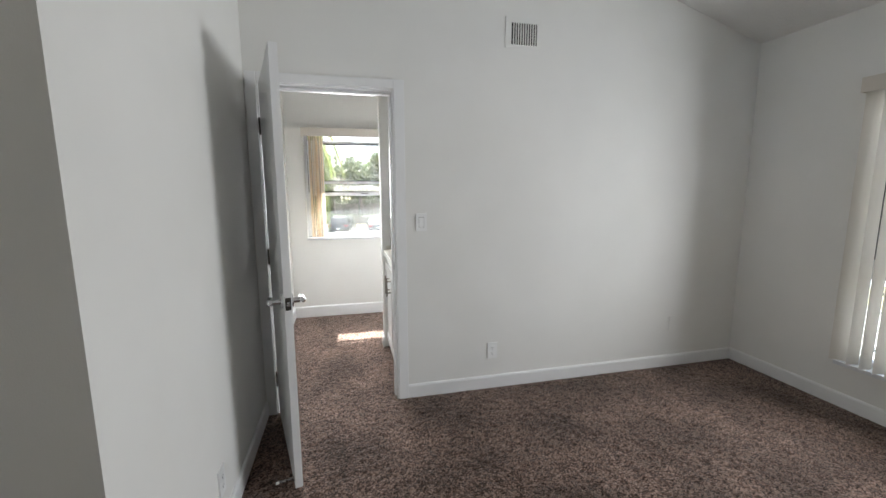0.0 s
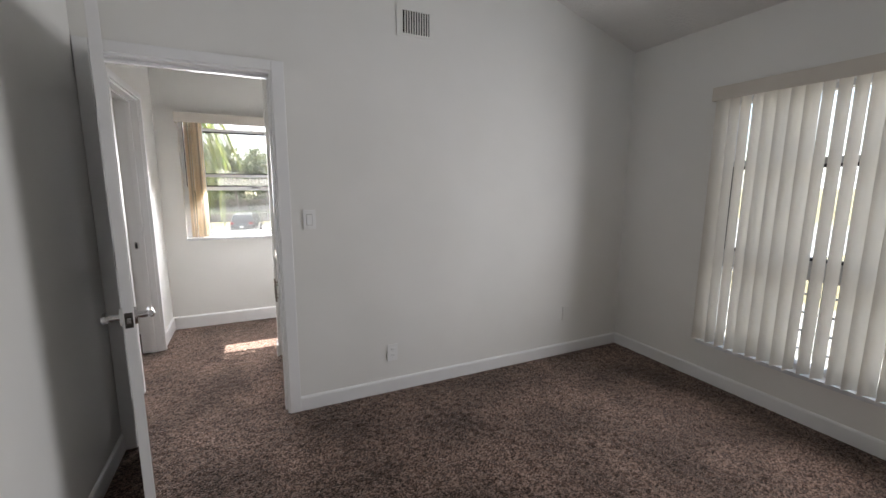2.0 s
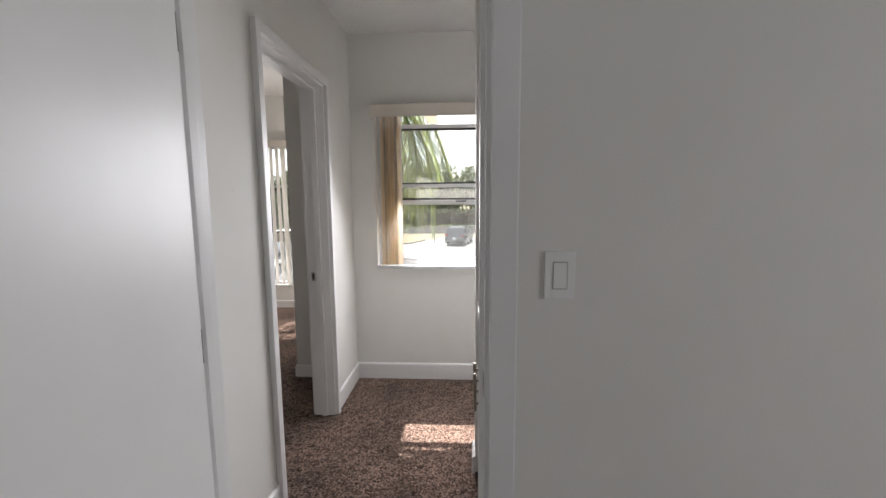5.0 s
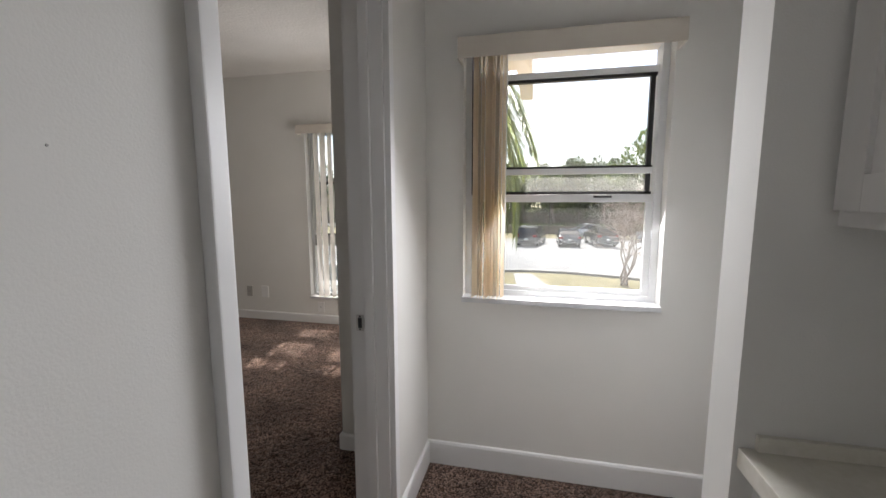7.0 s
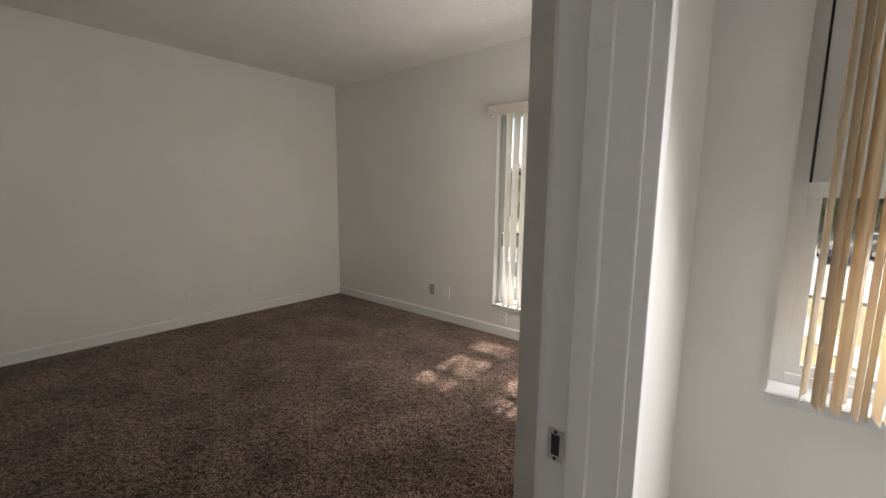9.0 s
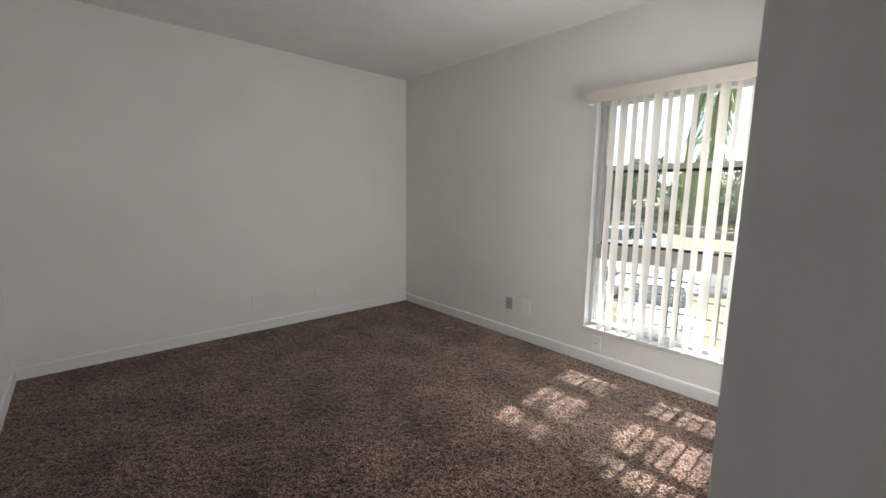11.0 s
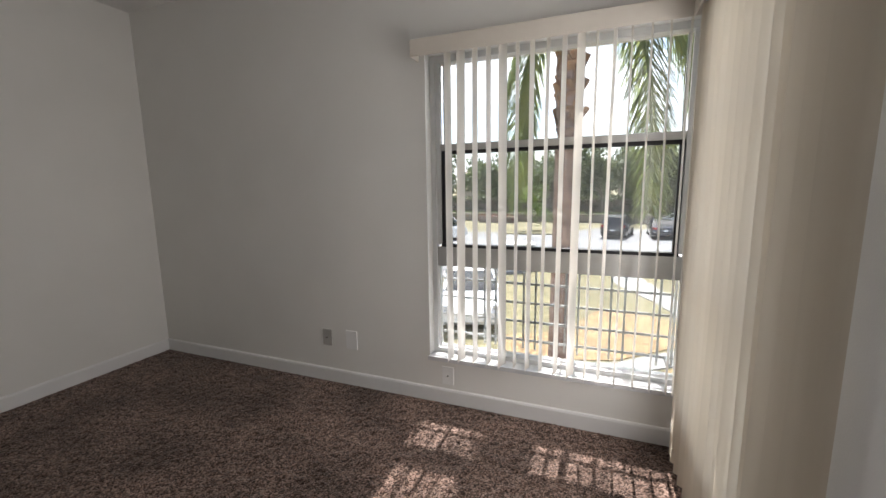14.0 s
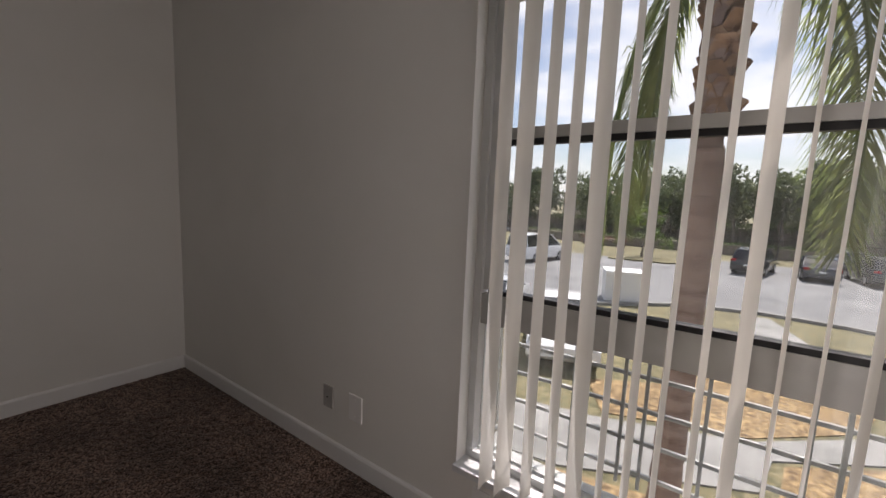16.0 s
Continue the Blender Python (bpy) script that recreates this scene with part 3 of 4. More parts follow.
M_W2 = pose(W2[0], Y2, 0)
M_W1 = pose(XE1, W1[1], 0, 0, 0, -90)
M_W3 = pose(XE2, W3[1], 0, 0, 0, -90)
tall_window("window_1", W1[1] - W1[0], W1[2], W1[3], M_W1, "tall aluminium window with grey transom rail")
tall_window("window_3", W2[1] - W2[0], W2[2], W2[3], M_W2, "tall aluminium window with grey transom rail")
tall_window("window_4", W3[1] - W3[0], W3[2], W3[3], M_W3, "tall aluminium window behind closed blinds")
guard(W2[1] - W2[0], 0.36, 0.86, M_W2, "grey metal guard rail outside the lower pane")
guard(W1[1] - W1[0], 0.36, 0.86, M_W1, "grey metal guard rail outside the lower pane")

# hall window
hw = thing("window_2", "double-hung aluminium window with lowered upper sash", "window", pose(WH[0], YK, 0), "", "structure")
w, z0, z1, y = WH[1] - WH[0], WH[2], WH[3], 0.10
bars("window_frame", [(0, 0.03, y - 0.03, y + 0.07, z0, z1), (w - 0.03, w, y - 0.03, y + 0.07, z0, z1), (0.03, w - 0.03, y - 0.03, y + 0.07, z0, z0 + 0.03), (0.03, w - 0.03, y - 0.03, y + 0.07, z1 - 0.02, z1)], ALU, hw, "white aluminium window frame")
lo = bars("lower_sash", [(0.03, 0.058, y - 0.016, y + 0.012, z0 + 0.03, 1.365), (w - 0.058, w - 0.03, y - 0.016, y + 0.012, z0 + 0.03, 1.365), (0.058, w - 0.058, y - 0.016, y + 0.012, z0 + 0.03, z0 + 0.052), (0.03, w - 0.03, y - 0.018, y + 0.012, 1.365, 1.402)], ALU, hw, "white aluminium lower sash")
pane_part((0.058, w - 0.058, y - 0.004, y, z0 + 0.052, 1.365), lo)
bm = bmesh.new()
box(bm, 0.60, 0.68, y - 0.030, y - 0.018, 1.386, 1.396, 0.002)
part("sash_lift", bm, BLACK, lo, "dark finger lift")
up = bars("upper_sash", [(w - 0.060, w - 0.040, y + 0.016, y + 0.044, 1.40, 1.945), (0.176, 0.182, y + 0.016, y + 0.044, 1.40, 1.945), (0.034, w - 0.034, y + 0.016, y + 0.044, 1.400, 1.416), (0.034, w - 0.034, y + 0.016, y + 0.044, 1.525, 1.535), (0.034, w - 0.034, y + 0.016, y + 0.044, 1.928, 1.942)], BLACK, hw, "black-edged upper sash", 0)
bars("track_seal", [(0.030, 0.035, y - 0.034, y - 0.026, 1.40, z1 - 0.02)], BLACK, hw, "black rubber track seal", 0)
bars("sash_rail", [(0.034, w - 0.034, y + 0.010, y + 0.040, 1.497, 1.525), (0.034, w - 0.03, y + 0.010, y + 0.044, 1.942, 1.97)], ALU, up, "white aluminium sash rail")
bars("stile", [(0.034, 0.176, y + 0.014, y + 0.044, 1.40, 1.945)], ALU, up, "white aluminium stile", 0)
pane_part((0.182, w - 0.060, y + 0.028, y + 0.032, 1.535, 1.928), up, mat=VEILED)
pane_part((0.182, w - 0.060, y + 0.028, y + 0.032, 1.416, 1.497), up, mat=VEILED)
bm = bmesh.new()
box(bm, -0.004, w + 0.004, -0.022, y - 0.03, z0 - 0.02, z0 + 0.004, 0.003)
part("window_sill", bm, SILL, hw, "white marble window sill")
bm = bmesh.new()
box(bm, 0, w, y + 0.07, 0.215, z0 - 0.03, z0 + 0.002, 0.003)
part("outer_sill", bm, ALU, hw)


# ---------- vertical blinds ----------
def slat_mesh(h, width=0.089, bow=0.008, mat=None):
    bm = bmesh.new()
    n = 4
    grid = []
    for k in range(7):
        z = -h * k / 6
        grid.append([bm.verts.new((-width / 2 + width * i / n, bow * math.sin(math.pi * i / n), z)) for i in range(n + 1)])
    for a, b in zip(grid, grid[1:]):
        for i in range(n):
            bm.faces.new((a[i], a[i + 1], b[i + 1], b[i]))
    return mesh_of("slat", bm, mat or SLAT, True)


def blind(label, w, z_top, z_bot, spots, m, y=-0.055, val_h=0.088, val_extra=(0.0, 0.0), mat=None):
    """Valance, head rail and slats. spots: (x along the rail, turn in degrees; 0 is flat to the window)."""
    b = thing("vertical_blind", label, "blind", m, "vertical window blinds")
    bm = bmesh.new()
    x0, x1 = -0.01 - val_extra[0], w + 0.01 + val_extra[1]
    box(bm, x0, x1, -0.106, -0.100, z_top - val_h, z_top, 0.002)
    box(bm, x0, x1, -0.100, -0.002, z_top - 0.006, z_top, 0.001)
    box(bm, x0, x0 + 0.006, -0.100, -0.002, z_top - val_h, z_top - 0.006, 0.001)
    box(bm, x1 - 0.006, x1, -0.100, -0.002, z_top - val_h, z_top - 0.006, 0.001)
    part("valance", bm, VAL, b, "cream valance board")
    bm = bmesh.new()
    box(bm, 0.004, w - 0.004, y - 0.02, y + 0.02, z_top - 0.04, z_top - 0.008, 0.003)
    part("head_rail", bm, ALU, b)
    zt = z_top - 0.05
    me = slat_mesh(zt - z_bot, mat=mat)
    for x, turn in spots:
        s = new("slat", me)
        s.parent = b
        s.matrix_basis = pose(x, y, zt, random.uniform(-0.25, 0.25), random.uniform(-0.25, 0.25), turn)
    return b


random.seed(11)
w2w = W2[1] - W2[0]
turns = (86, 78, 88, 88, 73, 90, 84, 86, 80, 67, 86, 80, 88, 86, 84)
spots = [(0.158 + 0.0767 * i + random.uniform(-0.003, 0.003), turn) for i, turn in enumerate(turns)] + [(1.312, 84), (w2w - 0.03, 40)]
blind("open cream vertical blinds before a sunny window", w2w, 2.145, 0.318, spots, M_W2, y=-0.05, val_extra=(0.03, 0.0))
L3 = 6.655 - 5.45
spots = [(0.04 + 0.0765 * i, 36 + random.uniform(-6, 6)) for i in range(16)]
blind("closed cream vertical blinds in soft folds", L3, 2.145, 0.035, spots, pose(XE2, 6.655, 0, 0, 0, -90), y=-0.05, mat=WARMLITSLAT)
w1w = W1[1] - W1[0]
spots = []
for i in range(19):
    turn = 69 - 1.1 * i + random.uniform(-3, 3)
    if i in (1, 2, 3, 8, 9, 10, 14, 15, 17):
        turn += 15
    if i == 0:
        turn = 30
    spots.append((0.04 + (w1w - 0.075) * i / 18, turn))
blind("half-closed cream vertical blinds across a tall window", w1w, 2.085, 0.318, spots, M_W1, y=-0.05)
spots = [(0.068 + 0.0160 * i, 86 + random.uniform(-7, 7)) for i in range(9)]
hall_blind = blind("cream vertical blinds drawn aside in a stack", WH[1] - WH[0], 2.078, 0.915, spots, pose(WH[0], YK, 0), y=-0.045, mat=SUNLITSLAT)

bm = bmesh.new()
tube(bm, (0.205, -0.07, 0.98), (0.205, -0.07, 2.04), 0.0022, n=8)
part("tilt_wand", bm, PLATE, hall_blind, "thin clear tilt wand", True)


# ---------- hall cabinets ----------
def bar_handle(parent, p, length):
    """Upright bar pull; p is the foot of the bar, it stands off towards -x."""
    x, y, z = p
    bm = bmesh.new()
    tube(bm, (x - 0.034, y, z), (x - 0.034, y, z + length), 0.006, n=12)
    h = part("handle", bm, BRONZE, parent, "brushed bronze bar handle", True)
    for q in (0.19, 0.81):
        bm = bmesh.new()
        tube(bm, (x, y, z + length * q), (x - 0.034, y, z + length * q), 0.0045, n=10)
        part("standoff", bm, BRONZE, h, "", True)


def shaker_door(parent, x, y0, y1, z0, z1):
    """Framed cabinet door whose face looks to -x."""
    bm = bmesh.new()
    s, t = 0.058, 0.02
    box(bm, x - t, x, y0, y0 + s, z0, z1, 0.0015)
    box(bm, x - t, x, y1 - s, y1, z0, z1, 0.0015)
    box(bm, x - t, x, y0 + s, y1 - s, z0, z0 + s, 0.0015)
    box(bm, x - t, x, y0 + s, y1 - s, z1 - s, z1, 0.0015)
    box(bm, x - t + 0.009, x - 0.002, y0 + s - 0.002, y1 - s + 0.002, z0 + s - 0.002, z1 - s + 0.002)
    return part("door", bm, CABP, parent, "white shaker door")


def cabinet(name, label, x0, x1, y0, y1, z0, z1, door_z, toe=False, handle_z=0.0, rail=0.0):
    c = thing(name, label, "cabinet")
    bm = bmesh.new()
    if toe:
        box(bm, x0 + 0.06, x1, y0, y1, 0, 0.09)
        box(bm, x0, x1, y0, y1, 0.09, z1, 0.001)
    else:
        box(bm, x0, x1, y0, y1, z0 + rail, z1, 0.001)
        box(bm, x0, x0 + 0.02, y0, y1, z0, z0 + rail)
    part("body", bm, CABP, c)
    ym = 3.19
    for k, (a, b) in enumerate(((y0 + 0.03, ym - 0.002), (ym + 0.002, y1 - 0.018))):
        d = shaker_door(c, x0 - 0.001, a, b, *door_z)
        hy = b - 0.045 if k == 0 else a + 0.05
        bar_handle(d, (x0 - 0.02, hy, handle_z), 0.148)
    return c


cabinet("base_cabinet", "white two-door base cabinet under the counter", 0.305, 0.92, YN2 + 0.002, 3.62, 0, 0.868, (0.11, 0.80), True, 0.60)
cabinet("wall_cabinet", "white two-door wall cabinet over the counter", 0.392, 0.92, YN2 + 0.002, 3.62, 1.335, 2.30, (1.362, 2.27), False, 1.372, 0.028)
bm = bmesh.new()
box(bm, 0.272, 0.92, YN2 + 0.002, 3.618, 0.868, 0.908, 0.004)
tagged(part("countertop", bm, COUNTER), "cream speckled solid countertop on the base cabinet", "countertop")
bm = bmesh.new()
box(bm, 0.30, 0.90, 3.606, 3.6185, 0.908, 0.938, 0.002)
box(bm, 0.907, 0.9195, YN2 + 0.002, 3.606, 0.908, 0.962, 0.002)
tagged(part("backsplash", bm, COUNTER), "low cream backsplash strip along the counter", "backsplash")


# ---------- wall fittings ----------
def plate(m, label, kind, mat=PLATE, w=0.072, h=0.117):
    """Wall plate: local x along the wall, -y out of it, z up."""
    p = thing({"switch": "light_switch", "outlet": "wall_outlet", "blank": "blank_plate", "jack": "cable_jack"}[kind], label, {"switch": "light switch", "outlet": "outlet", "blank": "wall plate", "jack": "cable jack"}[kind], m, {"switch": "", "outlet": "wall outlets", "blank": "blank wall plates", "jack": "cable plates"}[kind])
    bm = bmesh.new()
    box(bm, -w / 2, w / 2, -0.0075, 0.001, -h / 2, h / 2, 0.0022)
    part("cover", bm, mat, p)
    if kind == "switch":
        bm = bmesh.new()
        box(bm, -0.018, 0.018, -0.0085, -0.0065, -0.034, 0.034, 0.0008)
        # grey here puts the shade of the gap round the rocker into colour
        part("rocker_gap_shade", bm, GREYPL, p)
        bm = bmesh.new()
        vs = box(bm, -0.0155, 0.0155, -0.0115, -0.0080, -0.031, 0.031)
        for v in vs:
            if v.co.z > 0 and v.co.y < -0.010:
                v.co.y += 0.0028
        part("rocker", bm, PLATE, p)
    if kind == "outlet":
        for z in (-0.020, 0.020):
            bm = bmesh.new()
            box(bm, -0.017, 0.017, -0.0085, -0.0055, z - 0.0145, z + 0.0145, 0.003)
            f = part("socket", bm, PLATE, p)
            # slots and ground hole are raised black shapes, their shade given as colour
            for q, hh in ((-0.0065, 0.0045), (0.0065, 0.0035)):
                bm = bmesh.new()
                box(bm, q - 0.0012, q + 0.0012, -0.0092, -0.0084, z + 0.002 - hh, z + 0.002 + hh)
                part("slot", bm, BLACK, f)
            bm = bmesh.new()
            tube(bm, (0, -0.0084, z - 0.0085), (0, -0.0092, z - 0.0085), 0.0024, n=10)
            part("ground_hole", bm, BLACK, f)
    if kind == "jack":
        bm = bmesh.new()
        tube(bm, (0, -0.006, 0), (0, -0.014, 0), 0.0048, n=12)
        part("connector", bm, DARKSTEEL, p, "threaded coax connector", True)
    for z in ((-0.042, 0.042) if kind in ("blank", "jack", "switch") else (0.0,)):
        bm = bmesh.new()
        tube(bm, (0, -0.007, z), (0, -0.0085, z), 0.003, n=10)
        part("screw", bm, mat, p)
    return p


plate(pose(0.4425, YN, 1.219), "white rocker light switch beside the door", "switch")
plate(pose(0.951, YN, 0.283), "white duplex outlet above the baseboard", "outlet")
plate(pose(2.492, YN, 0.36), "blank wall plate painted over in white", "blank", PAINT)
plate(pose(XW1, 1.717, 0.25, 0, 0, 90), "white duplex outlet on the side wall", "outlet")
plate(pose(-3.322, Y2, 0.322), "grey cable plate on the wall", "jack", GREYPL)
plate(pose(-3.122, Y2, 0.325), "white blank plate on the wall", "blank", PLATE, 0.088, 0.13)
plate(pose(-2.418, Y2, 0.183), "white coax plate under the window", "jack", PLATE, 0.076, 0.117)
plate(pose(XW2, 5.578, 0.30, 0, 0, 90), "white duplex outlet on the plain wall", "outlet", PAINT)
plate(pose(XW2, 4.94, 0.30, 0, 0, 90), "blank wall plate painted over in white", "blank", PAINT)

# air vent
v = thing("air_vent", "white wall air register with dark upright louvres", "air vent", pose(1.135, YN, 2.442))
bm = bmesh.new()
for b in ((-0.125, 0.125, 0.058, 0.095), (-0.125, 0.125, -0.095, -0.075), (-0.125, -0.085, -0.075, 0.058), (0.095, 0.125, -0.075, 0.058)):
    box(bm, b[0], b[1], -0.007, 0.001, b[2], b[3], 0.002)
part("frame", bm, PAINT, v)
# no real hole: the duct's inner shade is the colour of this flat sheet
bm = bmesh.new()
box(bm, -0.085, 0.095, -0.0025, 0.0008, -0.075, 0.058)
part("backing", bm, DUCTSHADE, v, "flat dark sheet for the shade inside the duct")
for i in range(10):
    x = -0.085 + 0.18 * (i + 0.9) / 10.6
    bm = bmesh.new()
    vs = box(bm, x - 0.0035, x + 0.0035, -0.009, -0.003, -0.075, 0.058)
    part("louvre", bm, PAINT, v)
# a tiny raised grey disc in place of a nail hole
bm = bmesh.new()
tube(bm, (XH, 3.129, 1.442), (XH + 0.0012, 3.129, 1.442), 0.0017, 0.0013, 8)
tagged(part("nail", bm, GREYPL), "small grey speck marking a nail hole in the hall wall", "nail")

# ---------- outdoors ----------
G = -2.8
GRASS = surface("dry_lawn", (0.085, 0.082, 0.038), (0.21, 0.175, 0.092), 5.0, rough=0.95, bump=0.8, bump_scale=40, big=0.22, big_scale=0.35, detail=8)
STRAW = surface("straw_mulch", (0.10, 0.06, 0.028), (0.40, 0.275, 0.135), 11, rough=0.95, bump=0.9, bump_scale=60, detail=8, big=0.12)
ASPH = surface("worn_asphalt", (0.13, 0.13, 0.135), (0.20, 0.20, 0.20), 0.9, rough=0.9, bump=0.4, bump_scale=90, big=0.1, big_scale=0.2, detail=8)
CONC = surface("pale_concrete", (0.20, 0.196, 0.185), (0.28, 0.272, 0.26), 1.2, rough=0.9, bump=0.3, bump_scale=60, big=0.08, detail=8)
BARK = surface("grey_bark", (0.16, 0.13, 0.11), (0.30, 0.25, 0.21), 8, rough=0.95, bump=0.8, bump_scale=25, stretch=(1, 1, 0.3))
PALMBARK = surface("palm_trunk_bark", (0.17, 0.115, 0.10), (0.30, 0.22, 0.195), 6, rough=0.95, bump=0.8, bump_scale=22, stretch=(0.5, 0.5, 2.5), big=0.1)
BOOT = surface("palm_boot_husk", (0.13, 0.07, 0.045), (0.34, 0.21, 0.135), 9, rough=0.95, bump=0.9, bump_scale=40, rand=0.35)
FROND = thin("palm_frond_leaf", (0.12, 0.17, 0.055), (0.28, 0.32, 0.115), 3, 0.5, rough=0.45, rand=0.3)
LEAF = thin("tree_leaf", (0.06, 0.085, 0.038), (0.13, 0.15, 0.072), 1.2, 0.35, rough=0.55, rand=0.25)
LEAF2 = thin("light_tree_leaf", (0.07, 0.13, 0.02), (0.16, 0.21, 0.04), 1.2, 0.4, rough=0.55, rand=0.2)
HEDGE = thin("hedge_leaf", (0.05, 0.10, 0.02), (0.12, 0.16, 0.035), 2.5, 0.3, rough=0.55)
RED = thin("red_shrub_leaf", (0.16, 0.05, 0.03), (0.24, 0.12, 0.06), 3, 0.3, rough=0.55)
RUBBER = surface("tyre_rubber", (0.015, 0.015, 0.016), (0.03, 0.03, 0.03), 20, rough=0.8)
CARGLASS = surface("dark_car_glass", (0.012, 0.014, 0.016), (0.02, 0.022, 0.025), 2, rough=0.06, spec=0.8)
RIM = surface("alloy_rim", (0.35, 0.35, 0.36), (0.45, 0.45, 0.46), 10, rough=0.3, metal=0.9)
TAIL = surface("red_lamp_lens", (0.30, 0.01, 0.01), (0.38, 0.015, 0.015), 10, rough=0.15)
HEAD = surface("clear_lamp_lens", (0.55, 0.57, 0.60), (0.65, 0.67, 0.70), 10, rough=0.1)
HOUSE = surface("tan_house_wall", (0.42, 0.36, 0.29), (0.50, 0.44, 0.36), 1.0, rough=0.9, big=0.06, big_scale=0.2)
TWIG = surface("pale_twig_bark", (0.30, 0.24, 0.21), (0.44, 0.37, 0.33), 6, rough=0.9, bump=0.4, bump_scale=25, stretch=(1, 1, 0.3))
GREYW = surface("black_fence_iron", (0.02, 0.02, 0.02), (0.045, 0.042, 0.04), 1.5, rough=0.9, stretch=(3, 3, 0.3))


def paint(name, c, rough=0.25):
    m = surface(name, c, tuple(min(1, q * 1.12 + 0.002) for q in c), 3, rough=rough)
    b = m.node_tree.nodes["Principled BSDF"]
    b.inputs["Coat Weight"].default_value, b.inputs["Coat Roughness"].default_value = 0.6, 0.05
    return m


def sheet(name, x0, x1, y0, y1, z0, z1, mat, label, category, bevel=0.0):
    bm = bmesh.new()
    box(bm, x0, x1, y0, y1, z0, z1, bevel)
    return structure(name, bm, mat, label, category)


def slab(name, outline, z0, z1, mat, label, category):
    bm = bmesh.new()
    top = [bm.verts.new((x, y, z1)) for x, y in outline]
    bot = [bm.verts.new((x, y, z0)) for x, y in outline]
    bm.faces.new(top)
    bm.faces.new(bot[::-1])
    for i in range(len(top)):
        j = (i + 1) % len(top)
        bm.faces.new((top[i], bot[i], bot[j], top[j]))
    return structure(name, bm, mat, label, category)


bm = bmesh.new()
gv = [bm.verts.new((x, y, G)) for x, y in ((-1500, -1500), (1500, -1500), (1500, 1500), (-1500, 1500))]
bm.faces.new(gv)
structure("ground", bm, GRASS, "dry yellow-green lawn reaching to the horizon", "ground")
# car park and road
slab("road_parking", [(-40, 21.5), (-9, 21.5), (-6, 23.2), (-3.4, 25.6), (-0.6, 26.4), (2.0, 26.2), (4.6, 25.4), (7.2, 24.0), (9.0, 21.0), (10, 12), (60, 12), (60, 46), (-2.0, 46), (-5.0, 40.5), (-40, 38.5)], G - 0.1, G + 0.02, ASPH, "pale sunlit asphalt car park", "road")
slab("kerb_parking", [(-9, 21.3), (-6, 23.0), (-3.3, 25.4), (-0.6, 26.2), (2.0, 26.0), (4.6, 25.2), (7.1, 23.8), (8.8, 20.9), (8.65, 20.7), (6.95, 23.6), (4.5, 25.0), (2.0, 25.8), (-0.5, 26.0), (-3.2, 25.2), (-5.9, 22.8), (-8.9, 21.1)], G, G + 0.13, CONC, "pale concrete kerb along the car park", "kerb")
slab("pavement_path", [(-9.5, 12.2), (-3.6, 13.4), (-1.1, 14.35), (0.8, 16.0), (4.0, 17.6), (4.0, 16.3), (1.2, 15.3), (-0.8, 13.9), (-1.0, 12.8), (-3.6, 11.5), (-9.5, 10.6)], G, G + 0.03, CONC, "pale concrete footpath across the lawn", "pavement")
slab("pavement_branch", [(-1.2, 25.3), (-0.2, 25.5), (1.2, 20.2), (2.6, 16.95), (1.6, 16.45), (0.2, 20.3), (-0.9, 22.5)], G, G + 0.026, CONC, "pale concrete path branching to the car park", "pavement")
slab("ground_mulch", [(-4.2, 15.1), (-2.4, 16.2), (-1.6, 18.4), (-0.5, 18.8), (1.1, 17.3), (0.7, 16.15), (-1.1, 14.5), (-3.5, 13.7)], G, G + 0.02, STRAW, "orange straw mulch on the bed", "ground")
slab("ground_verge", [(-0.65, 13.85), (1.25, 15.2), (3.6, 16.05), (3.6, 12.0), (0.7, 12.45), (-0.8, 12.7)], G, G + 0.02, STRAW, "orange straw mulch beside the footpath", "ground")
slab("ground_bed", [(-9.5, 8.0), (3.6, 8.0), (3.2, 11.6), (0.6, 12.3), (-3.6, 11.4), (-9.5, 10.5)], G, G + 0.02, STRAW, "orange straw mulch on the bed", "ground")
# pale slab added so sunlit ground throws light up at the bedroom blinds
slab("pavement_walk", [(4.6, -40), (18, -40), (18, 10.5), (4.6, 10.5)], G, G + 0.025, CONC, "pale concrete ground added beside the house to bounce light up", "pavement")
slab("road_far", [(-80, 58), (90, 60), (90, 67), (-80, 65)], G, G + 0.03, ASPH, "pale asphalt road behind the hedge", "road")
slab("island_grass", [(-9.5, 38.8), (-5.2, 39.5), (-3.9, 42.8), (-5.6, 45.6), (-10.5, 44.5)], G, G + 0.12, GRASS, "dry grass island with a pale kerb", "grass")


